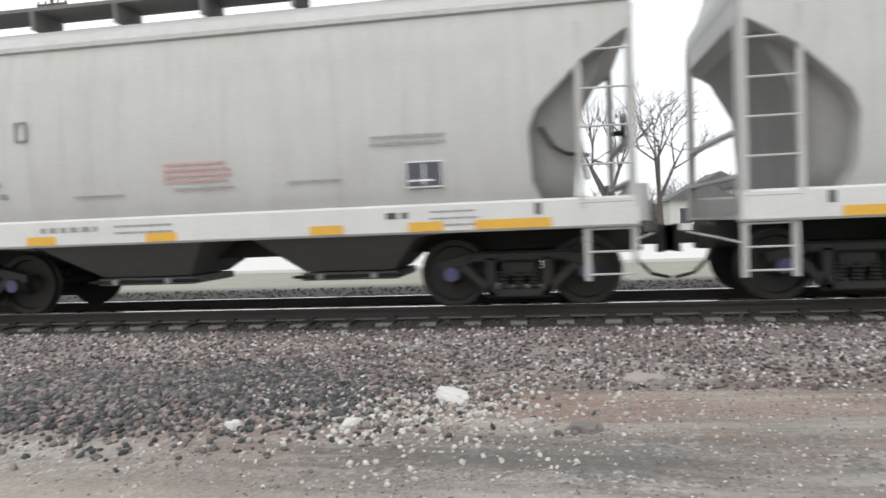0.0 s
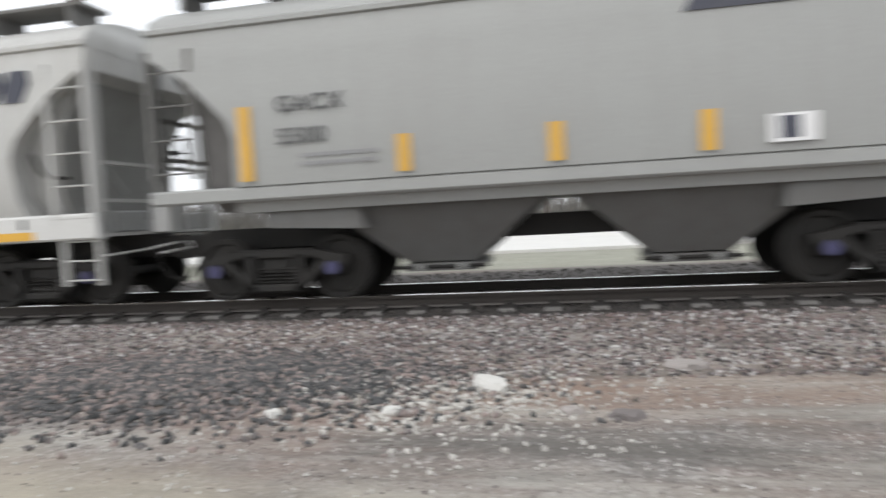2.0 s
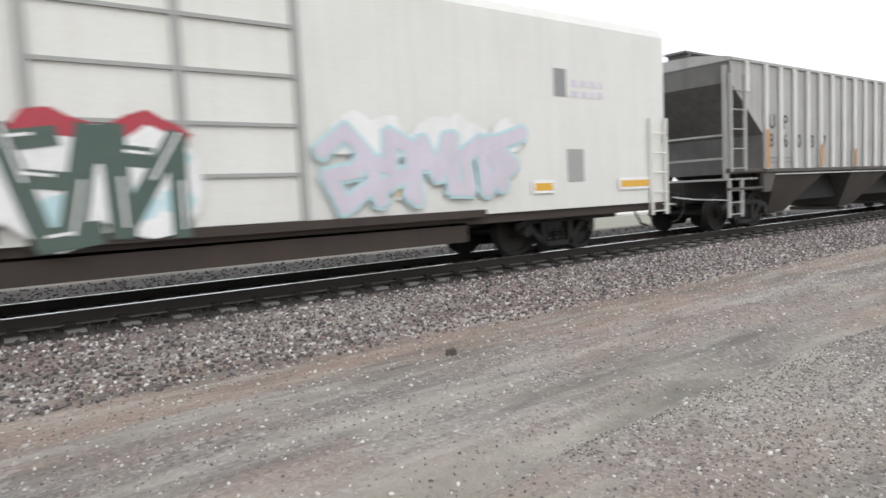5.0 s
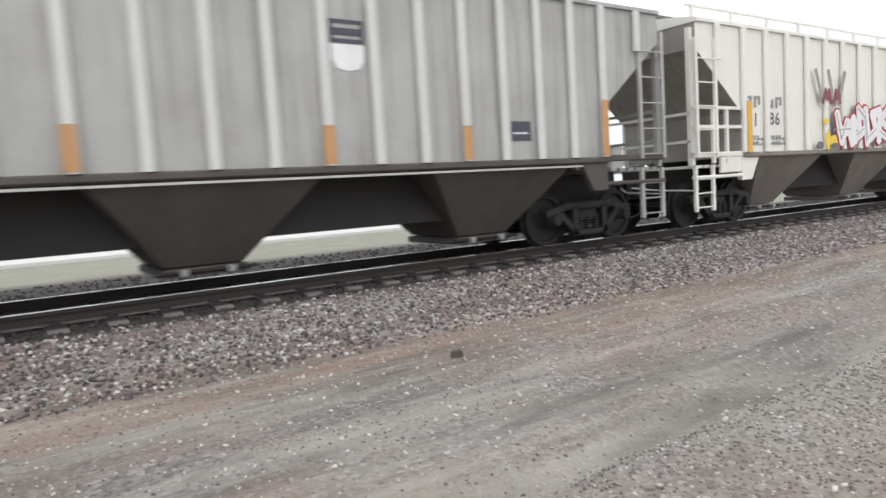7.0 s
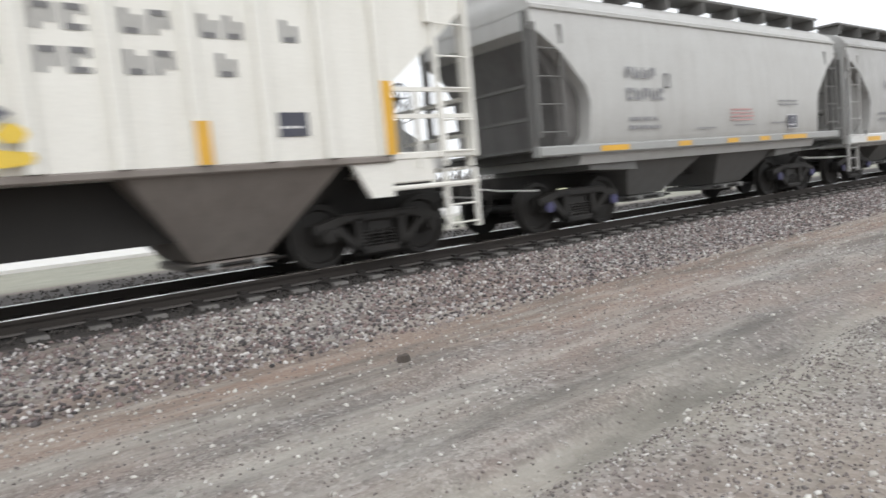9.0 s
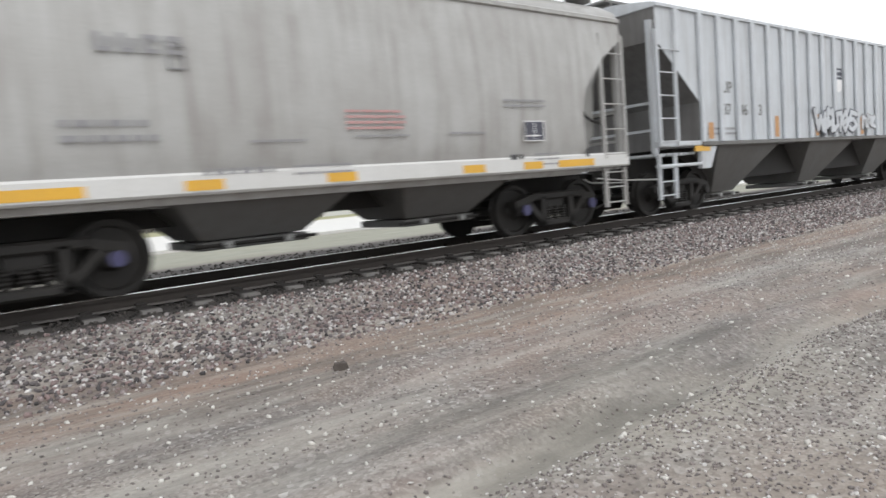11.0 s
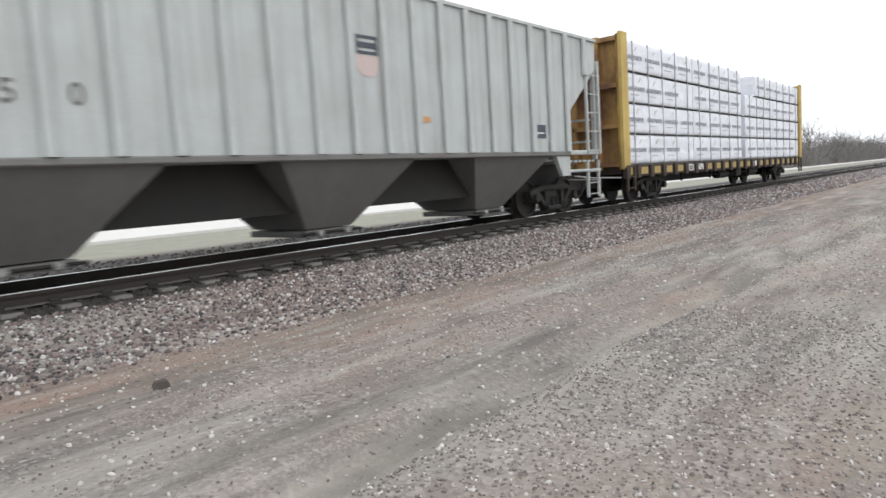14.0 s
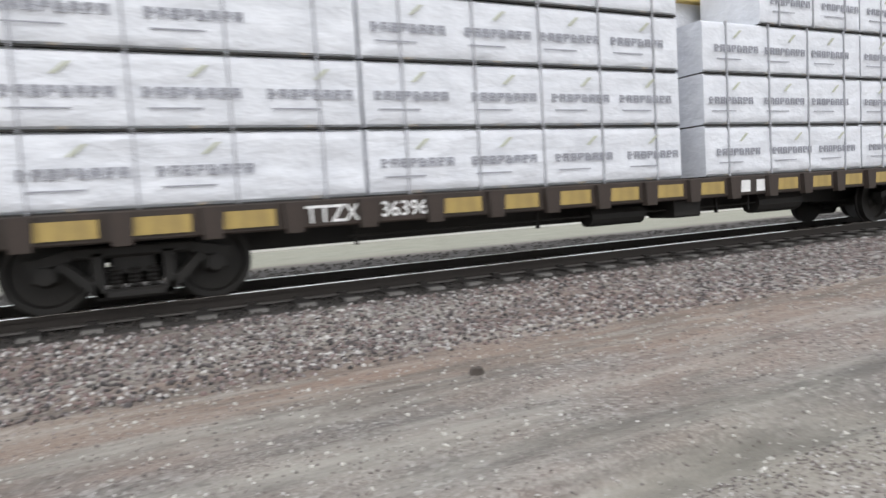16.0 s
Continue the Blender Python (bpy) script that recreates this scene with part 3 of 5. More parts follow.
def spread(n, x0, x1, y0, y1):
    return RNG.uniform(x0, x1, n), RNG.uniform(y0, y1, n)


bx, by = spread(40000, -17, 27, 7.0, 9.28)
keep = RNG.uniform(size=len(bx)) < np.clip((by - 6.8) / 0.8, 0.15, 1)
scatter("ballast", "grey and pink crushed stone ballast beside the track", bx[keep], by[keep], RNG.uniform(0.015, 0.034, keep.sum()), STONES)
bx, by = spread(7000, 27, 70, 7.2, 9.5)
scatter("ballast", "grey and pink crushed stone ballast beside the track", bx, by, RNG.uniform(0.03, 0.05, len(bx)), STONES)
bx, by = spread(13000, -16, 24, 9.25, 12.4)
scatter("ballast", "dark ballast between the concrete ties", bx, by, RNG.uniform(0.02, 0.035, len(bx)), OILSHADE)
bx, by = spread(6000, -16, 34, 12.4, 19.0)
scatter("ballast", "dark ballast on the far shoulder of the track", bx, by, RNG.uniform(0.03, 0.05, len(bx)), OILSHADE)
px, py = RNG.normal(-6.0, 1.2, 9500), RNG.normal(6.7, 0.55, 9500)
keep = py < 8.2
scatter("gravel_pile", "low heap of dark crushed stone spilled beside the track", px[keep], py[keep], RNG.uniform(0.02, 0.045, keep.sum()), DARKSTONE, 0.2)
px, py = RNG.normal(-3.7, 0.8, 1300), RNG.normal(6.3, 0.55, 1300)
scatter("gravel", "pale broken stone strewn beside the dark heap", px, py, RNG.uniform(0.012, 0.035, 1300), PALESTONE, 0.3)
sx, sy = spread(30000, -9, 22, 2.2, 7.4)
keep = (RNG.uniform(size=len(sx)) < 0.25) | ((sy + 0.23 * sx > 3.7) | (sx > -1)) & ((abs(sy - 4.3) > 0.35) | (sx < -1))
sx, sy = sx[keep], sy[keep]
scatter("gravel", "small grey and reddish stones scattered over the dirt", sx, sy, RNG.uniform(0.005, 0.015, len(sx)), YARD, 0.35)
sx, sy = spread(2600, -8, 18, 2.3, 7.8)
scatter("gravel", "sparse pale pebbles on the dirt", sx, sy, RNG.uniform(0.01, 0.024, len(sx)), PALESTONE, 0.35)
sx, sy = spread(7000, 1.5, 7, 1.6, 3.6)
scatter("gravel", "fine grey gravel on the edge of the yard", sx, sy, RNG.uniform(0.006, 0.014, len(sx)), YARD, 0.35)


def rock(name, label, x, y, sx, sy, sz, turn, mat, seed):
    rnd, s = random.Random(seed), Shape()
    b = bmesh.new()
    bmesh.ops.create_icosphere(b, subdivisions=3, radius=1)
    for v in b.verts:
        k = 1 + 0.28 * noise.noise(v.co * 1.3 + Vector((seed, 0, 0))) + 0.1 * noise.noise(v.co * 4 + Vector((0, seed, 0)))
        v.co = Vector((v.co.x * sx * k, v.co.y * sy * k, max(-0.5, min(0.6, v.co.z)) * sz * k))
    me = bpy.data.meshes.new(name)
    b.to_mesh(me)
    b.free()
    me.materials.append(mat)
    ob = new(name, me)
    ob.matrix_basis = pose(x, y, float(terrain(np.array([x]), np.array([y]))[0]) + sz * 0.22, 0, 0, turn)
    return tagged(ob, label, "rock", "loose rocks")


WHITEROCK = paint("white_chalky_stone", (0.62, 0.61, 0.58), (0.42, 0.40, 0.37), 0.3, 0.1, 0.8)
GREYROCK = paint("grey_stone", (0.36, 0.33, 0.31), (0.2, 0.18, 0.17), 0.4, 0.1, 0.85)
SLATEROCK = paint("slate_stone", (0.19, 0.17, 0.165), (0.1, 0.09, 0.085), 0.4, 0.1, 0.85)
DARKROCK = paint("dark_stone", (0.09, 0.075, 0.065), (0.04, 0.035, 0.03), 0.4, 0.1, 0.85)
rock("rock", "large flat white stone lying on the gravel", -3.14, 6.6, 0.23, 0.1, 0.11, -48, WHITEROCK, 1)
rock("rock", "small rounded pale stone on the gravel", -3.82, 5.88, 0.085, 0.045, 0.06, 35, WHITEROCK, 2)
rock("rock", "small rounded pale stone on the gravel", -4.75, 5.73, 0.065, 0.055, 0.07, 40, WHITEROCK, 3)
rock("rock", "flat weathered grey slab half sunk in gravel", -1.38, 7.4, 0.19, 0.13, 0.08, -10, GREYROCK, 4)
rock("rock", "flat dark grey stone on the dirt", -2.02, 5.88, 0.13, 0.08, 0.07, -8, SLATEROCK, 5)
rock("rock", "small pale stone on the dirt", -2.42, 5.97, 0.09, 0.06, 0.06, 0, GREYROCK, 6)
rock("rock", "fist-sized dark reddish stone on the dirt", 2.65, 6.12, 0.062, 0.055, 0.075, 15, DARKROCK, 7)
rock("rock", "broad pale stone at the gravel edge", -11.7, 7.9, 0.22, 0.15, 0.1, 5, GREYROCK, 8)

# the road and distance behind the track
tagged(part("road", Shape().box(-400, 400, 27.0, 43.0, -0.3, 0.02, 0), ROADM), "pale concrete road beyond the track", "road", kind="structure")

track = tagged(new("railway_track"), "mainline track with steel rails on concrete ties", "railway track", kind="structure")
for y in (TRACK_Y - 0.752, TRACK_Y + 0.752):
    s = Shape()
    s.box(-300, 600, y - 0.038, y + 0.038, RAIL_Z - 0.045, RAIL_Z - 0.004, 0)
    s.box(-300, 600, y - 0.009, y + 0.009, RAIL_Z - 0.15, RAIL_Z - 0.045, 0)
    rail = part("rail", s, RAIL, track, "dark rusty steel rail with a polished head")
    part("rail_head", Shape().box(-300, 600, y - 0.036, y + 0.036, RAIL_Z - 0.006, RAIL_Z, 0), RAILTOP, rail, "polished running surface")
for y in (TRACK_Y - 0.752, TRACK_Y + 0.752):
    part("rail_foot", Shape().box(-300, 600, y - 0.075, y + 0.075, RAIL_Z - 0.17, RAIL_Z - 0.15, 0), RAILFOOT, track, "dusty flange of the rail")
tie_mesh = Shape().prism([(-0.13, 0.0), (0.13, 0.0), (0.105, 0.2), (-0.105, 0.2)], -1.3, 1.3)
clip = tie_mesh.box(-0.06, 0.06, -0.86, -0.64, 0.2, 0.24).box(-0.06, 0.06, 0.64, 0.86, 0.2, 0.24).mesh("tie", TIE)
for i in range(-60, 190):
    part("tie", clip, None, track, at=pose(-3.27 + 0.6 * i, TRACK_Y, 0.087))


# ---- the trees, poles and buildings behind ----
def bare_tree(x, y, h, seed, label, spread_=0.5):
    rnd = random.Random(seed)
    tree = thing("tree", label, "tree", pose(x, y, -0.1), "bare trees")
    trunk, limbs, twigs = Shape(), Shape(), Shape()

    def grow(p, d, l, r, depth):
        q = p + d * l
        tgt = trunk if depth == 0 else limbs if depth < 3 else twigs
        tgt.tube(p, q, r, 7 if depth < 2 else 4, r * 0.7)
        if depth > 5 or r < 0.006:
            return
        for _ in range(3 if depth < 4 else 2):
            t = Vector((rnd.gauss(0, 1), rnd.gauss(0, 1), rnd.gauss(0.15, 0.7))).normalized()
            grow(p + d * l * rnd.uniform(0.65, 1.0), (d + t * spread_ * rnd.uniform(0.7, 1.5)).normalized(), l * rnd.uniform(0.6, 0.85), r * 0.58, depth + 1)

    grow(Vector((0, 0, 0)), Vector((rnd.uniform(-0.06, 0.06), 0, 1)).normalized(), h * 0.3, h * 0.018, 0)
    part("trunk", trunk, BARK, tree)
    part("branchwork", limbs, BARK, tree)
    part("crown", twigs, BARK, tree, "leafless twigs")


bare_tree(-15.5, 42, 15, 1, "tall bare young tree with upright limbs", 0.4)
bare_tree(-4.2, 43, 10, 2, "bare deciduous tree behind the track", 0.5)
bare_tree(1.6, 46, 13, 3, "bare deciduous tree beyond the road", 0.55)
bare_tree(5.0, 47, 12, 4, "broad bare tree beyond the road", 0.6)
bare_tree(-9.5, 55, 8, 5, "small bare tree beside a house", 0.6)
bare_tree(33, 55, 13, 6, "bare deciduous tree beyond the road", 0.6)
bare_tree(26, 60, 12, 7, "bare deciduous tree beyond the road", 0.6)
bare_tree(121, 31, 13, 8, "tall bare tree far down the line", 0.5)
bare_tree(160, 33, 12, 9, "tall bare tree far down the line", 0.5)


# bare wood greyed and paled: distance haze put into the colour
FARWOOD = paint("hazy_bare_wood", (0.20, 0.19, 0.18), (0.13, 0.12, 0.115), 0.4, 0.2, 0.9)


def shrub_line(name, label, x0, x1, y0, y1, n, h, seed, mat, r=0.1):
    """A thicket: many thin upright stems and clumps of twigs with an uneven top."""
    rnd, s = random.Random(seed), Shape()
    for _ in range(n):
        x = rnd.uniform(x0, x1)
        y, k = y0 + (y1 - y0) * (x - x0) / (x1 - x0) + rnd.uniform(-6, 6), h * rnd.uniform(0.4, 1.1) * (0.75 + 0.25 * math.sin(x * 0.11))
        for _ in range(5):
            a, b = rnd.gauss(0, 0.22), rnd.gauss(0, 0.22)
            p = Vector((x + rnd.uniform(-1, 1), y + rnd.uniform(-1, 1), -0.1))
            q = p + Vector((a, b, 1)) * k * rnd.uniform(0.5, 1)
            s.tube(p, q, r, 4, r * 0.3)
            for _ in range(4):
                c = p.lerp(q, rnd.uniform(0.3, 1))
                s.tube(c, c + Vector((rnd.gauss(0, 0.5), rnd.gauss(0, 0.5), 0.7)) * k * 0.25, r * 0.5, 3, r * 0.2)
    tagged(part(name, s, mat), label, "thicket", kind="stuff")


shrub_line("thicket", "bare brown thicket along the horizon", 125, 430, 36, 36, 1200, 8.0, 1, FARWOOD)
shrub_line("thicket", "bare brushy hedge beyond the road", -45, 60, 64, 62, 1500, 5.0, 4, FARWOOD, 0.06)
shrub_line("thicket", "low bare brush beyond the road", -60, 60, 84, 80, 900, 2.6, 2, BARK, 0.035)
shrub_line("thicket", "low bare brush beyond the road", -150, 0, 110, 100, 260, 5.0, 3, BARK)


def house(x, y, w, d, h, wall, roof, label):
    ob = thing("house", label, "house", pose(x, y, -0.1))
    body = part("wall", Shape().box(-w / 2, w / 2, -d / 2, d / 2, 0, h), wall, ob)
    s = Shape()
    s.prism([(-w / 2 - 0.4, h), (w / 2 + 0.4, h), (0, h + w * 0.32)], -d / 2 - 0.4, d / 2 + 0.4)
    part("roof", s, roof, ob)
    for k in (-0.25, 0.25):
        win = part("window", Shape().box(k * w - 0.5, k * w + 0.5, -d / 2 - 0.06, -d / 2 + 0.02, 1.1, 2.4), PANEL_W, ob)
        part("pane", Shape().box(k * w - 0.42, k * w + 0.42, -d / 2 - 0.075, -d / 2 - 0.062, 1.18, 2.32), NAVY, win)
    part("door", Shape().box(-0.5, 0.5, -d / 2 - 0.07, -d / 2 + 0.02, 0, 2.05), DECKB, ob)


BRICKY = paint("dull_brick_wall", (0.20, 0.12, 0.10), (0.12, 0.1, 0.09), 0.4, 0.2, 0.9)
ROOFM = paint("grey_shingle_roof", (0.16, 0.16, 0.165), (0.08, 0.08, 0.08), 0.4, 0.2, 0.9)
SIDING = paint("white_siding", (0.66, 0.66, 0.65), (0.4, 0.39, 0.37), 0.2, 0.2, 0.7)
house(-12.5, 95, 9, 9, 3.2, BRICKY, ROOFM, "low brick house with a grey roof")
house(8, 98, 8, 9, 3.0, SIDING, ROOFM, "white sided house with a grey roof")
house(34, 58, 11, 8, 4.6, SIDING, ROOFM, "long pale building beyond the road")
house(8.8, 55, 4.4, 4, 2.9, SIDING, ROOFM, "small white sided shed with a window")
house(24.8, 55, 4.2, 6, 4.4, SIDING, ROOFM, "white sided house with a steep grey roof")
house(12.2, 64, 4.6, 5, 4.0, SIDING, ROOFM, "white sided cottage behind bare trees")
house(-40, 96, 10, 9, 3.0, SIDING, ROOFM, "white sided house with a grey roof")


def utility_pole(x, y, h):
    ob = thing("utility_pole", "weathered wooden utility pole with a crossarm", "utility pole", pose(x, y, -0.1), "utility poles")
    part("pole", Shape().tube((0, 0, 0), (0, 0, h), 0.16, 10, 0.11), BARK, ob)
    arm = part("crossarm", Shape().box(-1.2, 1.2, -0.06, 0.06, h - 0.7, h - 0.56).box(-0.9, 0.9, -0.05, 0.05, h - 1.6, h - 1.48), BARK, ob)
    for k in (-1.1, -0.5, 0.5, 1.1):
        part("insulator", Shape().tube((k, 0, h - 0.56), (k, 0, h - 0.34), 0.05, 8), GREYHOP, arm)


utility_pole(-37.5, 45, 19.5)
utility_pole(60, 45, 12)


# ---- the train ----
SPEED = 10.174
TRAIN = []


def car_at(name, label, x):
    ob = thing(name, label, "rail car", pose(x, TRACK_Y, RAIL_Z), "cars of the train")
    TRAIN.append((ob, x))
    return ob


def end_kit(car, x_end, x_in, mat, z_deck=1.08, z_top=3.7, post=False, steps=True):
    """End posts, ladders, sill step, platform and brake gear at both ends."""
    for k in (-1, 1):
        e = Shape()
        for y in (-1.42, 1.42):
            e.box(min(k * x_end, k * (x_end - 0.1)), max(k * x_end, k * (x_end - 0.1)), y - 0.05, y + 0.05, z_deck, z_top)
        e.box(min(k * x_end, k * (x_end - 0.1)), max(k * x_end, k * (x_end - 0.1)), -1.42, 1.42, z_deck + 1.0, z_deck + 1.05)
        e.box(min(k * x_end, k * (x_end - 0.1)), max(k * x_end, k * (x_end - 0.1)), -1.42, 1.42, z_deck + 0.45, z_deck + 0.5)
        if post:
            for y in (-0.5, 0.5):
                e.prism([(k * (x_end - 0.1), z_deck), (k * (x_end - 0.2), z_deck), (k * (x_in + 0.2), z_top - 0.4), (k * (x_in + 0.35), z_top - 0.4)], y - 0.05, y + 0.05)
        part("end_frame", e, mat, car)
        slat = Shape().box(-0.07, 0.07, -1.4, 1.4, z_deck - 0.05, z_deck, 0).mesh("platform_slat", mat)
        for i in range(7):
            part("platform_slat", slat, None, car, at=pose(k * (x_in + (x_end - x_in) * (i + 0.5) / 7), 0, 0))
        ladder(car, k * (x_end - 0.68), k * (x_end - 0.05), -1.56, z_deck + 0.15, z_top - 0.2, 0.46, mat)
        if steps:
            ladder(car, k * (x_end - 0.62), k * (x_end - 0.05), -1.5, 0.36, z_deck - 0.02, 0.28, mat, "sill_step")
    b = Shape().tube((x_in + 0.5, -0.9, z_deck + 0.05), (x_in + 0.5, -0.9, z_deck + 0.75), 0.2, 12).box(x_in + 0.3, x_in + 0.9, -0.5, 0.3, z_deck, z_deck + 0.35, 0.03)
    b.path([(x_in + 0.5, -0.9, z_deck + 0.7), (x_in + 0.8, -0.6, z_deck + 1.1), (x_in + 0.9, -0.2, z_deck + 0.6)], 0.03)
    kit = part("brake_reservoir", b, MID, car)
    part("valve_box", Shape().box(x_end - 0.05, x_end + 0.3, -0.3, 0.15, z_deck - 0.02, z_deck + 0.5, 0.03), SILL, kit)
    wheel = Shape()
    pts = [(x_end + 0.05, 0.5 + 0.28 * math.cos(a * math.pi / 8), z_deck + 1.3 + 0.28 * math.sin(a * math.pi / 8)) for a in range(17)]
    wheel.path(pts, 0.018).tube((x_end - 0.1, 0.5, z_deck + 1.3), (x_end + 0.06, 0.5, z_deck + 1.3), 0.04, 8)
    for a in range(4):
        c_, s_ = 0.28 * math.cos(a * math.pi / 4), 0.28 * math.sin(a * math.pi / 4)
        wheel.tube((x_end + 0.05, 0.5 - c_, z_deck + 1.3 - s_), (x_end + 0.05, 0.5 + c_, z_deck + 1.3 + s_), 0.012, 6)
    part("brake_wheel", wheel, GRIME, kit)


def smooth_hopper(x, label, half_trucks, body, sill, hop, bays, sill_z=(1.02, 1.40), marks="", blue=True, logo=False, roof_boards=True, upright=False, over=1.5):
    """Round-sided covered hopper car."""
    car = car_at("covered_hopper_car", label, x)
    end = half_trucks + over
    cut = [(1.4, end - 1.16), (1.62, end - 1.27), (2.25, end - 1.3), (2.5, end - 1.2), (3.05, end - 0.66), (3.3, end - 0.28), (3.44, end - 0.04)]
    ring = [(-1.38, sill_z[1] - 0.35), (-1.55, sill_z[1]), (-1.60, 1.62), (-1.635, 2.25), (-1.63, 2.38), (-1.628, 2.5), (-1.605, 3.05), (-1.58, 3.3), (-1.57, 3.44), (-1.52, 3.74)]
    roof = [(-1.52, 3.74), (-1.56, 3.76), (-1.56, 3.82), (-1.49, 3.86), (-1.45, 3.95), (-1.2, 4.12), (-0.8, 4.24), (-0.4, 4.3), (0, 4.32)]
    hull = part("body", loft_body(ring + [(0, 3.76)], lambda z: interp(cut, z)), body, car, smooth=True)
    part("roof", loft_body(roof, lambda z: end - (0.03 if z < 4 else 0.12)), body, car, smooth=True)
    # the end bulkhead swells out between the side sheets
    swell = [(1.3, end - 0.74), (2.6, end - 0.66), (3.4, end - 0.2), (3.7, end - 0.06)]
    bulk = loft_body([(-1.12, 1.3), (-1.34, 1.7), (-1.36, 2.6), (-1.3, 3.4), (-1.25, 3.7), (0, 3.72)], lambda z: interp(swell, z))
    # the bulkhead's shade is painted in by a darker grey than the sides
    bulkhead = part("end_sheet", bulk, ENDGREY if sill == SILL else SOOTSHADE, car, smooth=True)
    hose = Shape().path([(end - 1.15, -1.4, 2.3), (end - 1.0, -1.42, 2.05), (end - 0.85, -1.45, 1.95), (end - 0.55, -1.4, 1.92)], 0.025)
    part("brake_hose", hose, GRIME, bulkhead)
    for y in (-1.5, 1.5):
        part("side_sill", Shape().box(-end, end, y - 0.09, y + 0.09, sill_z[0], sill_z[1], 0.03), sill, car)
    part("centre_sill", Shape().box(-end, end, -0.25, 0.25, 0.74, 1.05), GRIME, car)
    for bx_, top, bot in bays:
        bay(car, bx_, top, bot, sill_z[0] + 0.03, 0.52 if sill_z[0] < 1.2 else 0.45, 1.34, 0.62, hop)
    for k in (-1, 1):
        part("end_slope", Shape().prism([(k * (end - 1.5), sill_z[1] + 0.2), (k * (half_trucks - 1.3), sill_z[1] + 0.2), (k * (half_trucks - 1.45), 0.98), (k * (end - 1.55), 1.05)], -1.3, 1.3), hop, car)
    end_kit(car, end, end - 1.42, body if sill == SILL else GREYHOP if upright else sill, sill_z[1] if upright else 1.1, 3.72, steps=sill == SILL)
    # roof hatch trough and walkways
    if roof_boards:
        part("hatch_trough", Shape().box(-end + 0.9, end - 0.9, -0.32, 0.32, 4.28, 4.42, 0.04), body, car)
        for y in (-0.95, 0.95):
            running_board(car, end - 0.25, y, 4.42, GREYHOP, 9)
    for k in (-1, 1):
        coupler(car, k * (half_trucks + 2.05), k)
    gear(car, half_trucks, blue)
    return car, end


def sill_marks(car, end, z, colour=YELLOW):
    """Reflective bars and small stencils along the side sill."""
    y = -1.594
    plate(car, -end + 1.1, y, z + 0.03, 0.95, 0.12, colour)
    plate(car, end - 2.0, y, z + 0.03, 0.95, 0.12, colour)
    for x in (-end * 0.46, -end * 0.14, end * 0.27, end * 0.5):
        plate(car, x, y, z + 0.03, 0.45, 0.12, colour)
    bars(car, -end * 0.42, y, z + 0.2, 1, 0.95, 0.07, FADED, seed=3)
    bars(car, -end * 0.22, y, z + 0.24, 2, 0.85, 0.03, FADED, seed=4)
    bars(car, end * 0.45, y, z + 0.2, 1, 0.28, 0.08, BLACK, seed=5)
    bars(car, end * 0.55, y, z + 0.26, 3, 0.6, 0.025, FADED, seed=6)
    for x in (-end + 0.95, end - 1.25):
        plate(car, x, y, z + 0.19, 0.08, 0.14, BLACK, "jacking_pad")


def side_marks(car, x_mark, lines, x_red, x_plate, y=-1.66, dark=BLACK):
    for i, (txt, size) in enumerate(lines):
        letters(txt, size, dark, car, x_mark, y, 2.74 - i * 0.5, space=1.25)
    bars(car, x_mark + 0.05, -1.64, 1.88, 2, 0.95, 0.07, FADED, 0.09, seed=8)
    bars(car, x_red, -1.645, 2.05, 4, 0.95, 0.035, PINK, 0.04, seed=9)
    bars(car, x_red + 0.15, -1.64, 1.72, 1, 0.85, 0.03, FADED, 0.04, seed=12)
    bars(car, x_red - 1.35, -1.64, 1.68, 1, 0.8, 0.03, FADED, 0.04, seed=13)
    bars(car, x_red + 1.75, -1.64, 1.74, 1, 0.7, 0.03, FADED, 0.04, seed=14)
    bars(car, x_plate - 0.45, -1.665, 2.24, 2, 1.0, 0.035, FADED, 0.05, seed=10)
    box = Shape()
    for bx0, bx1, bz0, bz1 in ((0, 0.18, 0, 0.02), (0, 0.18, 0.25, 0.27), (0, 0.02, 0, 0.27), (0.16, 0.18, 0, 0.27)):
        box.box(x_mark + 1.2 + bx0, x_mark + 1.2 + bx1, -1.66, -1.64, 2.5 + bz0, 2.5 + bz1)
    part("stencil_frame", box, FADED, car)
    p = plate(car, x_plate, -1.65, 1.62, 0.44, 0.3, NAVY, "data_panel", "dark consolidated stencil panel")
    plate(p, x_plate - 0.015, -1.648, 1.605, 0.47, 0.33, PANEL_W, "panel_border")
    bars(p, x_plate + 0.03, -1.655, 1.68, 1, 0.38, 0.025, PANEL_W, seed=11)
    plate(p, x_plate + 0.21, -1.655, 1.64, 0.02, 0.26, PANEL_W, "panel_line")


TWO = [(-1.45, 1.32, 0.72), (1.75, 1.18, 0.66)]
for x, lab, mark in ((-6.86, "pale grey round-sided two-bay covered hopper car", ("GACX",)), (5.70, "clean pale grey round-sided two-bay covered hopper car", ("GACX", "9150"))):
    # bays in GREYHOP: shade under the pale body is put into their grey
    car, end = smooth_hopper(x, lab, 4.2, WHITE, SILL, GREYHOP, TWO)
    sill_marks(car, end, 1.02)
    side_marks(car, -end + 1.83, [(m, 0.29) for m in mark], -0.46, 2.87)
    if len(mark) == 2:
        # the maker's word mark as one slanted banner with notches
        s = Shape()
        for i in range(4):
            lx = 3.1 + i * 0.42
            s.prism([(lx, 3.02), (lx + 0.3, 3.02), (lx + 0.42, 3.28), (lx + 0.4, 3.46), (lx + 0.14, 3.46), (lx + 0.02, 3.2)], -1.63, -1.585)
        part("emblem", s, NAVY, car, "navy slanted word mark")

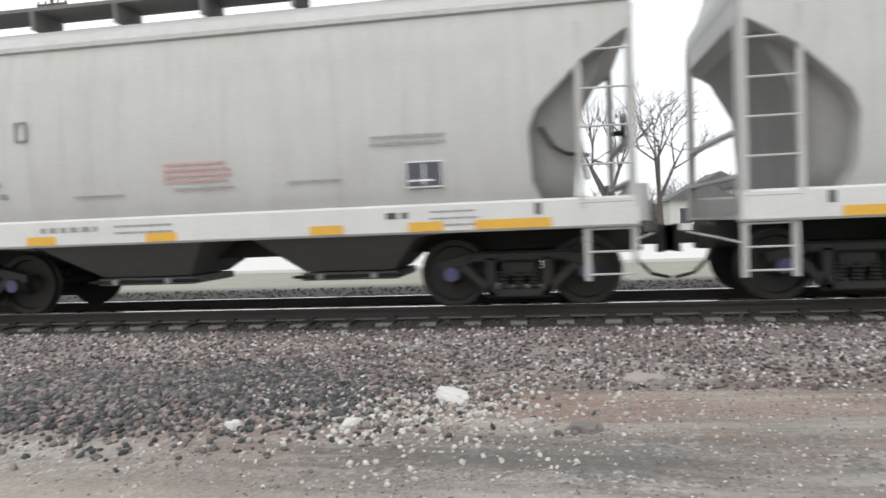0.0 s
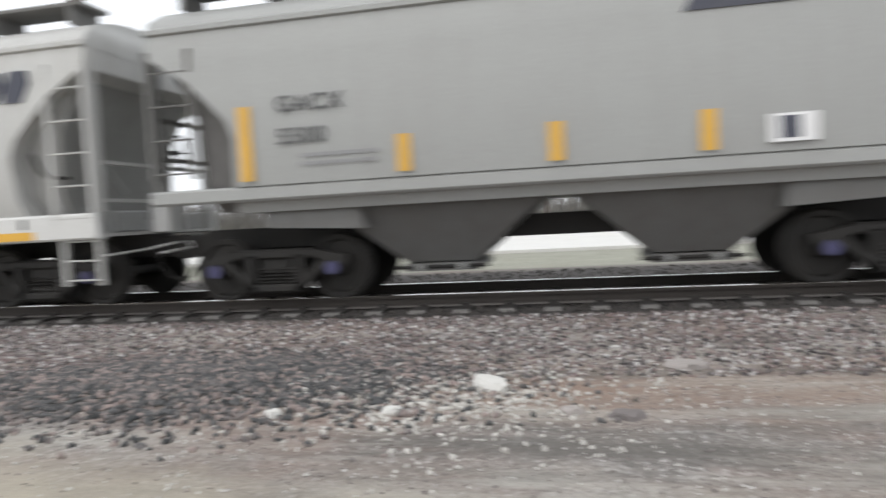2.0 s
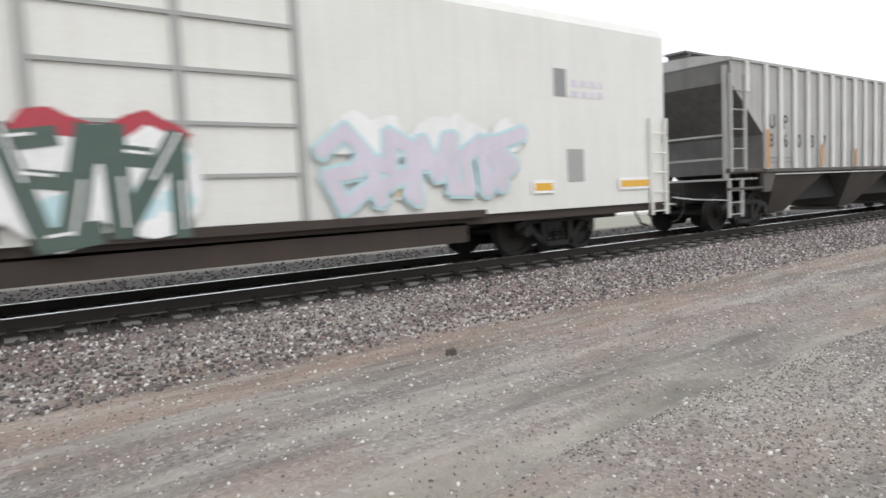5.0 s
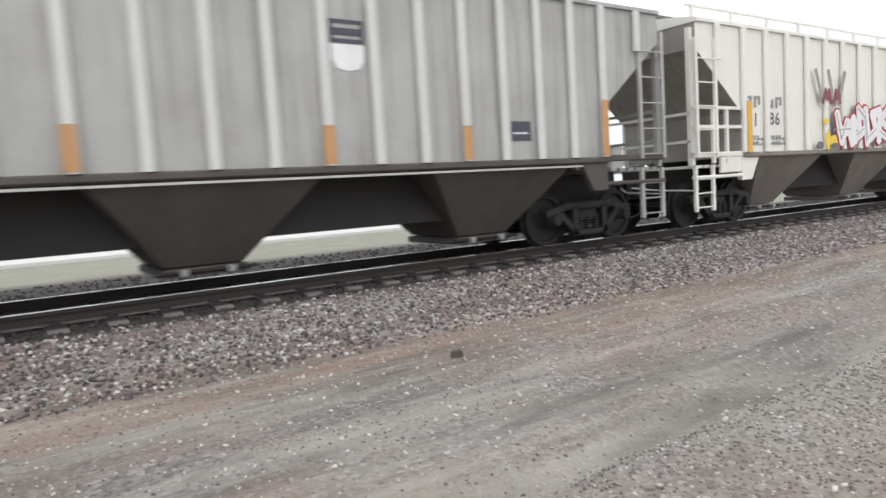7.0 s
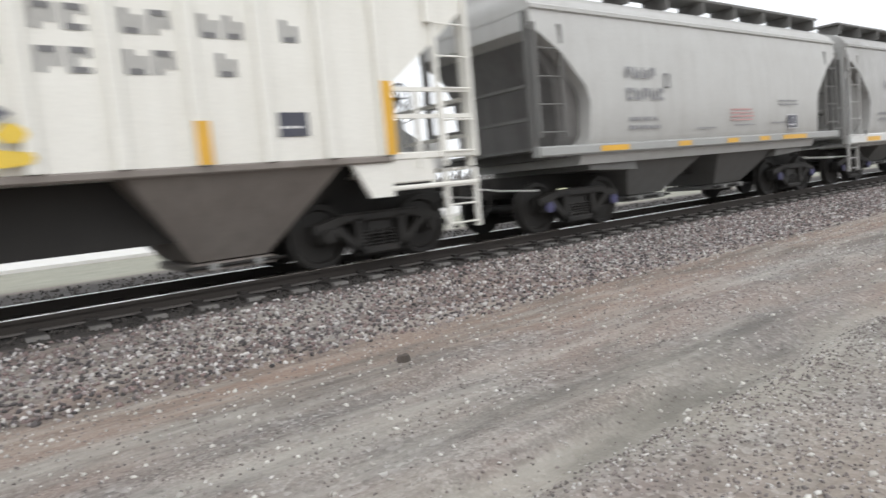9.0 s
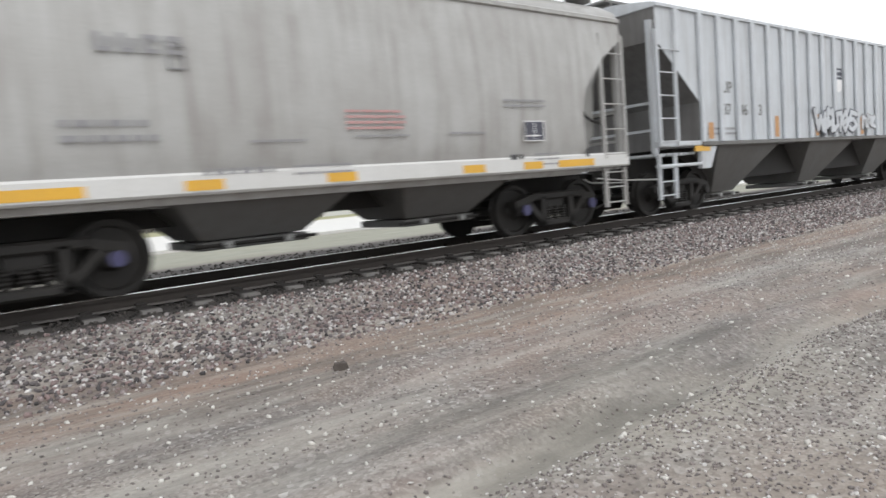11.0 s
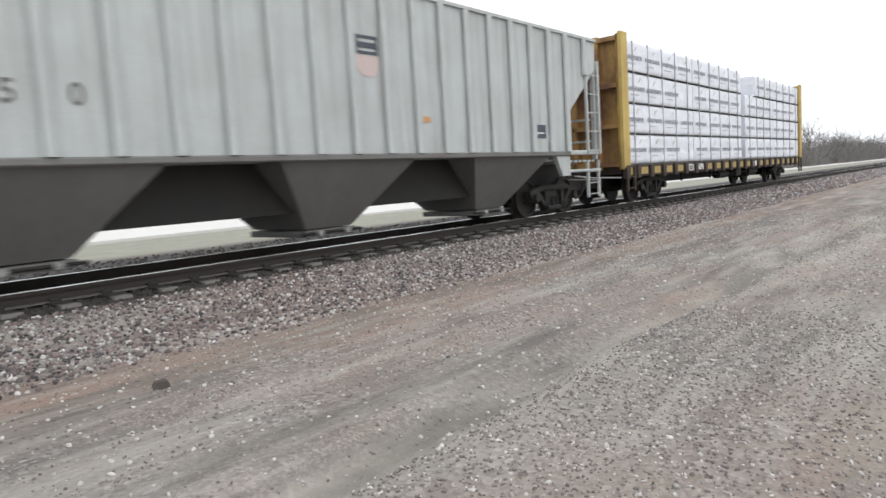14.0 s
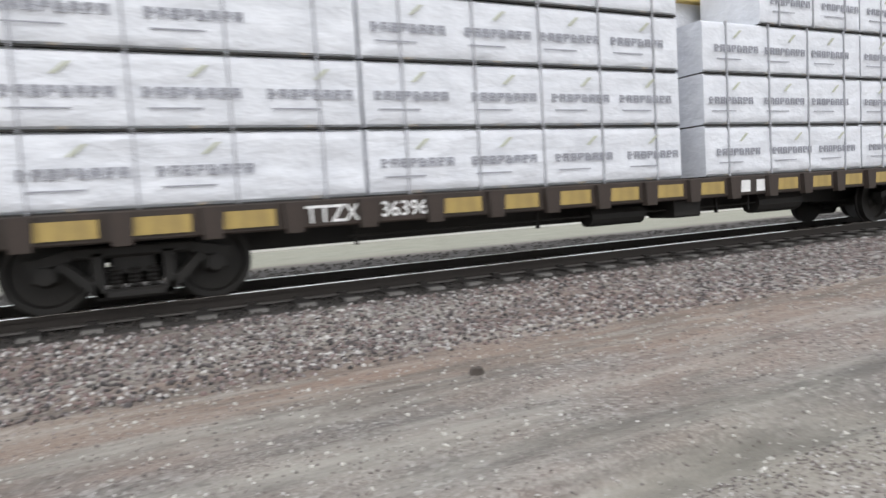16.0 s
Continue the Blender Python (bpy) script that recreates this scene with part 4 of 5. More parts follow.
car, end = smooth_hopper(17.84, "mid grey covered hopper car with upright yellow reflectors", 4.05, MID, MID, GREYHOP, [(-1.7, 1.7, 0.5), (1.65, 1.7, 0.5)], (1.42, 1.62), upright=True)
for bx_ in (-end + 1.4, -2.0, -0.1, 1.64, end - 1.5):
    plate(car, bx_, -1.652, 1.68, 0.17, 0.98 if abs(bx_) > 2.1 else 0.47, YELLOW)
for i, t in enumerate(("GACX", "5500")):
    letters(t, 0.3, BLACK, car, -end + 1.95, -1.66, 2.55 - 0.42 * i, space=1.15)
bars(car, -end + 2.25, -1.64, 1.95, 2, 1.1, 0.05, FADED, 0.06, seed=21)
plate(car, 2.38, -1.65, 1.72, 0.5, 0.32, PANEL_W, "data_panel", "white panel with a dark square")
plate(car, 2.48, -1.656, 1.76, 0.22, 0.25, NAVY, "data_square")
part("emblem", Shape().prism([(1.5, 3.3), (3.1, 3.3), (3.25, 3.55), (1.65, 3.55)], -1.60, -1.585), NAVY, car)

FORMS = (
    (((0.05, 0.1), (0.3, 0.9), (0.55, 0.35), (0.8, 0.95), (0.95, 0.2)), ((0.2, 0.55), (0.85, 0.5))),
    (((0.9, 0.8), (0.4, 0.98), (0.1, 0.6), (0.55, 0.55), (0.85, 0.3), (0.4, 0.02), (0.05, 0.25)),),
    (((0.1, 0.95), (0.2, 0.1), (0.6, 0.3), (0.5, 0.8), (0.9, 0.9), (0.85, 0.05)),),
    (((0.05, 0.4), (0.5, 0.95), (0.9, 0.55), (0.5, 0.1), (0.3, 0.45), (0.75, 0.65)),),
    (((0.1, 0.0), (0.15, 0.7), (0.5, 0.95), (0.6, 0.4), (0.95, 0.6), (0.8, 0.0)), ((0.3, 0.3), (0.7, 0.2))),
    (((0.95, 0.95), (0.3, 0.7), (0.7, 0.4), (0.05, 0.05)), ((0.1, 0.8), (0.5, 0.1))),
)


def piece(car, x0, x1, z0, z1, y, fill, ink, order, fat=0.36, edge=0.05, seed=1, cloud=None, shine=None):
    """Fat looping strokes: an inked edge, a fill over it, thin glints and an optional cloud behind."""
    rnd = random.Random(seed)
    step, h = (x1 - x0) / len(order), z1 - z0
    layers = [(Shape(), cloud), (Shape(), ink), (Shape(), fill), (Shape(), shine)]
    for i, k in enumerate(order):
        ox, lift, lean, w = x0 + i * step, rnd.uniform(-0.06, 0.06) * h, rnd.uniform(-0.12, 0.12), step * fat * rnd.uniform(0.85, 1.15)
        if cloud:
            for _ in range(2):
                layers[0][0].prism(blob(rnd, ox + step * rnd.uniform(0.2, 0.8), z1 - h * rnd.uniform(0.0, 0.25), step * 0.42, h * 0.22, 12, 0.2), y - 0.002 - coat(), y)
        for line in FORMS[k]:
            line = [(1 - a if i % 2 else a, b if i % 3 else 1 - b) for a, b in line]
            pts = [(ox + step * (-0.12 + 1.24 * a + lean * (b - 0.5) + rnd.uniform(-0.08, 0.08)), z0 + lift + h * (0.08 + 0.84 * b + rnd.uniform(-0.05, 0.05))) for a, b in line]
            for (s, mat), width, d in zip(layers[1:], (w + 2 * edge, w, w * 0.12), (0.011, 0.02, 0.029)):
                if mat is None:
                    continue
                run = pts if mat is not shine else [(px_ - w * 0.2, pz_ + w * 0.15) for px_, pz_ in pts[:3]]
                stroke(s, run, width, y, d)
                if mat is not shine:
                    for px_, pz_ in run:
                        s.prism(blob(rnd, px_, pz_, width / 2, width / 2, 10, 0.04), y - d - coat(), y)
    for s, mat in layers:
        if mat is not None and s.v:
            tagged(part("graffiti", s, mat, car), kind="stuff")


def block_row(car, xs, y, z, w, h, mat, seed):
    """A painted name as plain letter-sized blocks, each notched on one side."""
    rnd = random.Random(seed)
    for x in xs:
        s, k = Shape(), rnd.randrange(3)
        s.box(x, x + w * 0.34, y - 0.004, y, z, z + h)
        if k != 1:
            s.box(x + w * 0.34, x + w, y - 0.004, y, z + h * 0.76, z + h)
        if k != 2:
            s.box(x + w * 0.34, x + w, y - 0.004, y, z, z + h * 0.24)
        s.box(x + w * 0.66, x + w, y - 0.0045, y, z + h * (0.24 if k else 0.6), z + h * (0.76 if k else 0.9))
        part("painted_block", s, mat, car)


car, end = smooth_hopper(32.6, "rusted tan covered hopper car covered in faded graffiti", 6.55, TAN, WORNSILL, GRIME, [(-4.95, 1.05, 0.62), (-0.33, 1.05, 0.62), (4.28, 1.05, 0.62)], (1.0, 1.42), blue=False, over=1.45)
block_row(car, [-4.15 + 0.66 * i for i in range(13) if i != 5], -1.63, 2.56, 0.42, 0.5, GHOST, 30)
piece(car, -6.4, -3.3, 1.5, 2.3, -1.645, GHOST, GREYPALE, (5, 2, 0, 4, 1), 0.22, 0.04, 35)
piece(car, -3.2, 1.7, 1.45, 2.3, -1.66, SILVER, FADEDB, (1, 3, 0, 2, 5), 0.3, 0.035, 31, shine=CYAN)
piece(car, 1.7, 5.0, 1.5, 2.35, -1.645, GREYPALE, SILVER, (2, 0, 4, 3), 0.34, 0.03, 32)
piece(car, 4.7, 6.6, 1.55, 2.1, -1.65, SILVER, FADEDB, (3, 1, 5), 0.2, 0.04, 33)
piece(car, -2.6, 4.6, 1.06, 1.36, -1.592, GHOST, GREYPALE, (2, 4, 0, 5, 1, 3, 2, 0, 4), 0.14, 0.02, 34)
for bx_ in (-end + 0.6, -4.96, -1.85, 1.4, 4.7, end - 1.0):
    tall = abs(bx_) > 6
    plate(car, bx_, -1.606, 1.1, 0.48, 0.22 if tall else 0.12, YELLOW)


BOLD = (
    (((0.0, 0.0), (0.35, 1.0)), ((0.35, 1.0), (0.85, 0.95)), ((0.6, 1.0), (0.85, 0.0)), ((0.15, 0.42), (0.75, 0.48)), ((0.05, 0.1), (0.5, 0.05))),
    (((0.1, 0.0), (0.1, 0.95)), ((0.1, 0.95), (0.75, 0.05)), ((0.75, 0.05), (0.8, 1.0)), ((0.45, 0.75), (0.95, 0.8))),
    (((0.85, 0.85), (0.3, 0.95)), ((0.3, 0.95), (0.05, 0.5)), ((0.05, 0.5), (0.3, 0.05)), ((0.3, 0.05), (0.9, 0.2)), ((0.5, 0.5), (0.95, 0.45))),
    (((0.1, 0.05), (0.2, 0.95)), ((0.2, 0.9), (0.8, 0.75)), ((0.8, 0.75), (0.2, 0.5)), ((0.3, 0.5), (0.9, 0.0))),
)


def bold_piece(car, x0, x1, z0, z1, y, ink, order, seed):
    """A thrown-up piece: red crown, white backing, thick slanted strokes and pale blue fills."""
    rnd = random.Random(seed)
    w, h = (x1 - x0) / len(order), z1 - z0
    crown, back, fill, bold, shine = Shape(), Shape(), Shape(), Shape(), Shape()
    for i, k in enumerate(order):
        cx = x0 + i * w
        crown.prism(blob(rnd, cx + w * 0.5, z1 - h * 0.02, w * 0.46, h * 0.2, 12, 0.22), y - 0.002 - coat() * 0.2, y)
        back.prism(blob(rnd, cx + w * 0.48, z0 + h * 0.47, w * 0.62, h * 0.55, 12, 0.1), y - 0.0045 - coat() * 0.2, y)
        for _ in range(3):
            fill.prism(blob(rnd, cx + w * rnd.uniform(0.2, 0.8), z0 + h * rnd.uniform(0.15, 0.8), w * 0.17, h * 0.15, 7, 0.3), y - 0.008 - coat() * 0.2, y)
        for a, b in BOLD[k]:
            if i % 2 == 0:
                a, b = (a[0], 1 - a[1]), (b[0], 1 - b[1])
            else:
                a, b = (0.9 - a[0], a[1]), (0.9 - b[0], b[1])
            p, q = ((cx + a[0] * w, z0 + a[1] * h), (cx + b[0] * w, z0 + b[1] * h))
            stroke(bold, [p, q], w * rnd.uniform(0.2, 0.28), y, 0.011)
            m = [(p[0] + 0.03, p[1] + 0.05), ((p[0] + q[0]) / 2 + 0.03, (p[1] + q[1]) / 2 + 0.05)]
            stroke(shine, m, w * 0.035, y, 0.02)
    for sh, m in ((crown, RUST_RED), (back, PANEL_W), (fill, CYAN), (bold, ink), (shine, PANEL_W)):
        tagged(part("graffiti", sh, m, car), kind="stuff")


def reefer(x):
    car = car_at("refrigerator_car", "white refrigerator boxcar with red and black graffiti along its side", x)
    e, y = 9.92, 1.56
    ring = [(-y, 0.86), (-y, 4.25), (-y + 0.1, 4.42), (-0.8, 4.55), (0, 4.6)]
    part("body", loft_body(ring, lambda z: e), REEFER, car)
    part("underframe", Shape().box(-e, e, -1.5, 1.5, 0.7, 0.86).box(-e, e, -0.25, 0.25, 0.55, 0.75).box(-4.5, 4.5, -1.5, -1.42, 0.42, 0.74), DECKB, car)
    for k in (-1, 1):
        s = Shape()
        for i in range(5):
            s.box(min(k * e, k * (e + 0.025)), max(k * e, k * (e + 0.025)), -1.3, 1.3, 1.1 + i * 0.66, 1.5 + i * 0.66, 0.01)
        part("end_door", Shape().box(min(k * e, k * (e + 0.05)), max(k * e, k * (e + 0.05)), -0.5, 0.1, 1.75, 2.3, 0.02), NAVY, car)
        part("end_corrugation", s, REEFER, car)
        ladder(car, k * (e - 0.55), k * (e - 0.05), -y - 0.06, 0.6, 4.2 if k < 0 else 2.6, 0.4, REEFER)
        coupler(car, k * 11.0, k)
    door = part("plug_door", Shape().box(-1.6, 1.6, -y - 0.06, -y, 0.95, 4.2, 0.02), REEFER, car, "white plug door with raised frame bars")
    for px_ in (-1.6, 0.0, 1.55):
        part("door_post", Shape().box(px_ - 0.05, px_ + 0.05, -y - 0.11, -y - 0.06, 0.95, 4.2), MID, door)
    for pz in (1.55, 2.2, 2.85, 3.5):
        part("door_rod", Shape().box(-1.54, 1.49, -y - 0.10, -y - 0.06, pz, pz + 0.05), MID, door)
    part("door_rail", Shape().box(-1.7, 4.8, -y - 0.1, -y, 0.82, 0.94), DECKB, car)
    g = -y - 0.004
    bold_piece(car, -9.0, -5.5, 0.9, 2.3, g, DARKB, (0, 1, 2), 41)
    bold_piece(car, -3.9, 0.1, 0.9, 2.1, g - 0.11, DARKG, (2, 3, 0, 1), 42)
    bold_piece(car, -5.5, -4.3, 0.9, 1.5, g, DARKB, (3,), 44)
    piece(car, 1.9, 5.6, 1.1, 2.3, g - 0.06, LILAC, CYAN, (1, 4, 0, 2, 5), 0.3, 0.05, 43, cloud=PANEL_W)
    part("graffiti", Shape().prism([(-9.9, 0.88), (-8.7, 0.88), (-8.7, 2.0), (-9.0, 2.1), (-9.2, 1.5), (-9.9, 1.1)], g - 0.002, g), RUST_RED, car)
    for px_, w in ((-8.5, 0.95), (-5.1, 0.4), (-2.6, 0.4), (0.2, 0.4), (3.1, 0.45), (6.0, 0.45), (8.4, 0.9)):
        p = plate(car, px_ - 0.06, g - 0.03, 1.16, w + 0.12, 0.24, PANEL_W, "reflector_backing")
        plate(p, px_, g - 0.035, 1.21, w, 0.13, YELLOW)
    bars(car, -6.5, g, 2.62, 1, 1.3, 0.2, FADED, seed=44)
    bars(car, -6.2, g, 2.3, 1, 1.0, 0.24, MID, seed=45)
    bars(car, -9.65, g, 3.9, 6, 0.5, 0.1, FADED, 0.3, seed=46)
    plate(car, 6.6, g, 2.9, 0.32, 0.5, FADED, "emblem")
    bars(car, 7.05, g, 3.1, 2, 0.9, 0.12, LILAC, 0.08, seed=47)
    plate(car, 6.9, g, 1.35, 0.45, 0.6, MID, "panel")
    gear(car, 7.1, False)


reefer(51.87)


def ribbed_hopper(x, label, half, body, hop, ribs, rail_mat, name_lines, seed, platform_rail=False, strip=None):
    """Flat-sided covered hopper car with upright outside posts and three bays."""
    car = car_at("covered_hopper_car", label, x)
    end, low = half + 1.55, half - 0.05
    top = 4.05 if body in (HAZE, CREAM) else 4.2
    cut = [(1.5, low), (2.35, low), (3.55, end - 0.1), (5, end - 0.1)]
    ring = [(-1.40, 1.42), (-1.52, 1.5), (-1.53, 2.35), (-1.53, 3.55), (-1.53, top)]
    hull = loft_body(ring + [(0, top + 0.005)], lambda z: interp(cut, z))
    # end faces get a darker colour that holds both grime and their shade
    hull.alt_mat = SOOTSHADE if body != CREAM else DUSTSHADE
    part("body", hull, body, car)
    roof = [(-1.53, top), (-1.58, top + 0.01), (-1.58, top + 0.07), (-1.4, top + 0.12), (-0.6, top + 0.25), (0, top + 0.27)]
    part("roof", loft_body(roof, lambda z: end - 0.08), body, car)
    s = 2 * low / ribs
    # dusty grey car: posts coloured paler, with the light on them painted in
    post_mat = SILL if body == HAZE else body
    me = Shape().box(-0.075, 0.075, -0.1, 0.0, 1.5, top, 0.03).mesh("side_post", post_mat)
    short = Shape().box(-0.075, 0.075, -0.1, 0.0, 3.35, top, 0.03).mesh("side_post", post_mat)
    for i in range(ribs + 1):
        part("side_post", me, None, car, at=pose(-low + 0.06 + i * (2 * low - 0.12) / ribs, -1.53, 0))
    for i in range(ribs + 1):
        part("side_post", me, None, car, at=pose(-low + 0.06 + i * (2 * low - 0.12) / ribs, 1.53, 0) @ pose(0, 0, 0, 0, 0, 180))
    for k in (-1, 1):
        part("side_post", short, None, car, at=pose(k * (low + 0.85), -1.53, 0))
    part("bottom_angle", Shape().box(-low, low, -1.6, -1.5, 1.4, 1.5, 0.02), hop, car)
    if strip:
        part("sill_edge", Shape().box(-low + 0.6, low - 0.6, -1.55, -1.5, 1.345, 1.375), strip, car, "thin white painted edge")
    for y in (-1.5, 1.5):
        for k in (-1, 1):
            tone = BROWN if body == HAZE else rail_mat
            part("side_sill", Shape().box(min(k * end, k * (low - 0.05)), max(k * end, k * (low - 0.05)), y - 0.06, y + 0.06, 1.42, 1.53, 0.02), tone, car)
            part("step_sill", Shape().box(min(k * end, k * low), max(k * end, k * low), y - 0.05, y + 0.05, 1.0, 1.07, 0.02), tone, car)
            part("corner_plate", Shape().prism([(k * (low + 0.02), 1.42), (k * (low + 0.02), 0.93), (k * (low - 0.34), 0.93), (k * (low - 0.62), 1.42)], y - 0.05, y + 0.05), tone, car)
    part("centre_sill", Shape().box(-end, end, -0.3, 0.3, 0.72, 1.25), GRIME, car)
    # slope sheets between the bays, their shade put into a near-black colour
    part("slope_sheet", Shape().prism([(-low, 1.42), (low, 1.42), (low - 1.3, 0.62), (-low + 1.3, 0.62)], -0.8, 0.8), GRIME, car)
    for i in (-1, 0, 1):
        bay(car, i * low * 0.675, low * 0.212, 0.5, 1.42, 0.33, 1.5, 0.72, hop)
    end_kit(car, end, low, rail_mat, 1.3 if not platform_rail else 1.28, 3.95)
    if platform_rail:
        for k in (-1, 1):
            for z in (2.0, 2.38):
                part("end_railing", Shape().box(min(k * low, k * end), max(k * low, k * end), -1.56, -1.5, z, z + 0.06), rail_mat, car)
            for t in (0.33, 0.62):
                xx = k * (low + (end - low) * t)
                part("rail_post", Shape().box(xx - 0.035, xx + 0.035, -1.565, -1.505, 1.3, 2.38), rail_mat, car)
            part("end_plate", Shape().box(min(k * (low - 0.02), k * (low + 0.75)), max(k * (low - 0.02), k * (low + 0.75)), -1.54, -1.49, 1.1, 1.48, 0.02), rail_mat, car)
    running_board(car, end - 0.2, 0.0, top + 0.42, GREYHOP, 11)
    if platform_rail:
        rb = Shape()
        for y in (-1.2, 1.2):
            rb.tube((-end + 0.3, y, top + 0.42), (end - 0.3, y, top + 0.42), 0.03, 6)
            for i in range(12):
                xx = -end + 0.5 + i * (2 * end - 1) / 11
                rb.box(xx - 0.03, xx + 0.03, y - 0.03, y + 0.03, top + 0.05, top + 0.42)
        part("hatch_rail", rb, body, car)
    panel = (2 * low - 0.12) / ribs
    for row, (txt, size, z, every) in enumerate(name_lines):
        for i, word in enumerate(txt):
            letters(word, size, every, car, -low + 0.06 + (0.5 + i) * panel - size * 0.33 * len(word), -1.534, z)
    bars(car, -low + 0.25, -1.533, 1.75, 2, panel * 0.7, 0.05, FADED, 0.06, seed=seed)
    bars(car, -low + 0.25 + panel, -1.533, 1.75, 2, panel * 0.7, 0.05, FADED, 0.06, seed=seed + 1)
    px_ = -low + 0.06 + (ribs - (3 if body == HAZE else 2)) * panel + 0.16
    p = plate(car, px_, -1.534, 1.8, 0.4, 0.3, NAVY, "data_panel", "dark stencil panel")
    bars(p, px_ + 0.03, -1.54, 1.9, 1, 0.34, 0.03, PANEL_W, seed=seed + 2)
    for k in (-1, 1):
        coupler(car, k * (half + 2.05), k)
    gear(car, half, False)
    return car, low, panel


def shield(car, x, z, tint):
    x = -low + 0.06 + (round((x + low - 0.06) / pan - 0.5) + 0.5) * pan
    s = Shape()
    for za, zb in ((0.0, 0.05), (0.1, 0.19), (0.25, 0.3)):
        s.box(x - 0.25, x + 0.25, -1.541, -1.535, z + za, z + zb)
    for k in (-0.25, 0.2):
        s.box(x + k, x + k + 0.05, -1.542, -1.535, z, z + 0.3)
    part("emblem_band", s, NAVY, car)
    part("emblem_field", Shape().prism([(x - 0.24, z - 0.02), (x + 0.24, z - 0.02), (x + 0.24, z - 0.22), (x + 0.16, z - 0.33), (x, z - 0.37), (x - 0.16, z - 0.33), (x - 0.24, z - 0.22)], -1.54, -1.535), tint, car)


PALEPINK = plain("faded_pink_shield", (0.55, 0.45, 0.43))
car, low, pan = ribbed_hopper(72.71, "weathered grey ribbed covered hopper car with black lettering", 6.78, HAZE, BROWN, 18, HAZE, [(["U", "P"], 0.5, 2.52, BLACK), (["8", "6", "0", "8", "7"], 0.48, 2.05, BLACK)], 61, strip=SILL)
shield(car, 1.8, 3.1, PANEL_W)
for i, h in ((0, 0.95), (4, 0.6), (7, 0.5), (11, 0.5), (14, 0.5), (18, 0.95)):
    plate(car, -low + 0.06 + i * pan - 0.1, -1.632, 1.52, 0.16, h, ORANGE)

car, low, pan = ribbed_hopper(89.95, "cream white ribbed covered hopper car with end railings and graffiti", 6.42, CREAM, WARM, 15, CREAM, [], 71, platform_rail=True)
s = Shape()
for pts in ([(-3.5, 3.32), (-3.16, 2.57)], [(-2.12, 3.32), (-2.46, 2.57)], [(-2.92, 3.32), (-2.76, 2.86), (-2.8, 2.6)]):
    stroke(s, pts, 0.12, -1.634)
part("emblem", s, plain("worn_grey_mark", (0.33, 0.29, 0.29)), car, "worn grey slanted strokes")
s = Shape()
stroke(s, [(-3.2, 2.6), (-3.06, 2.88), (-2.98, 2.68), (-2.9, 2.88), (-2.82, 2.6), (-2.68, 2.6), (-2.58, 2.88), (-2.52, 2.68), (-2.44, 2.88), (-2.38, 2.6)], 0.1, -1.64)
part("emblem", s, plain("dull_maroon", (0.22, 0.06, 0.08)), car, "maroon zigzag emblem")
for z, first, count in ((2.96, 8, 6), (2.52, 9, 4)):
    for i in range(first, first + count):
        cx = -low + 0.06 + (i + 0.5) * pan
        single = i == first + count - 1
        block_row(car, [cx - 0.1] if single else [cx - 0.26, cx + 0.03], -1.537, z, 0.21, 0.27, WORNBLACK, i)
letters("31", 0.38, WORNBLACK, car, -low + 0.22, -1.537, 2.06, space=1.2)
letters("86", 0.38, WORNBLACK, car, -low + 0.06 + 1.2 * pan, -1.537, 2.08, space=1.2)
for i in (0, 1):
    block_row(car, [-low + 0.16 + i * pan, -low + 0.48 + i * pan], -1.537, 2.44, 0.24, 0.24, FADED, 74 + i)
    bars(car, -low + 0.22 + i * pan, -1.537, 1.8, 2, 0.5, 0.05, FADED, 0.08, seed=76 + i)
piece(car, -2.5, 1.1, 1.56, 2.52, -1.64, PANEL_W, RUST_RED, (0, 4, 2, 1, 3), 0.3, 0.04, 72, shine=SILVER)
YPATCH = plain("graffiti_yellow", (0.80, 0.56, 0.06))
rnd = random.Random(9)
ys, ks = Shape(), Shape()
for cx, cz, rx, rz in ((-2.95, 1.72, 0.12, 0.24), (-2.6, 1.72, 0.3, 0.14), (-3.05, 2.16, 0.14, 0.06), (-1.2, 2.5, 0.3, 0.08), (0.25, 2.5, 0.3, 0.08), (1.3, 1.92, 0.16, 0.24), (1.75, 1.66, 0.36, 0.1), (1.95, 1.9, 0.14, 0.1)):
    ys.prism(blob(rnd, cx, cz, rx, rz, 12, 0.15), -1.637 - coat(), -1.632)
for cx, cz, rx, rz in ((-3.35, 1.6, 0.15, 0.09), (-2.6, 1.95, 0.18, 0.06), (1.65, 2.1, 0.3, 0.12), (-2.65, 1.6, 0.14, 0.05)):
    ks.prism(blob(rnd, cx, cz, rx, rz, 10, 0.12), -1.65 - coat(), -1.632)
tagged(part("graffiti", ys, YPATCH, car), kind="stuff")
tagged(part("graffiti", ks, FADEDB, car), kind="stuff")
for xx, h in ((-low + 0.06, 1.05), (3.72, 0.5), (low - 0.1, 1.0)):
    plate(car, xx, -1.642, 1.5, 0.17, h, YELLOW)

car, end = smooth_hopper(104.95, "grey round-sided covered hopper car with a yellow-marked sill", 4.2, WHITE, MID, GREYHOP, [(-1.6, 1.5, 0.6), (1.7, 1.5, 0.6)], (1.32, 1.5), upright=True)
for xx, w in ((-4.15, 0.8), (-1.75, 0.45), (0.1, 0.45), (1.5, 0.45), (2.6, 1.2)):
    plate(car, xx, -1.596, 1.36, w, 0.1, YELLOW)
block_row(car, [-3.4 + 0.24 * i for i in range(4)], -1.66, 2.66, 0.17, 0.2, FADED, 81)
block_row(car, [-3.4 + 0.24 * i for i in range(5)], -1.66, 2.26, 0.17, 0.22, FADED, 82)
side_marks(car, -3.4, [], 0.2, 2.75)

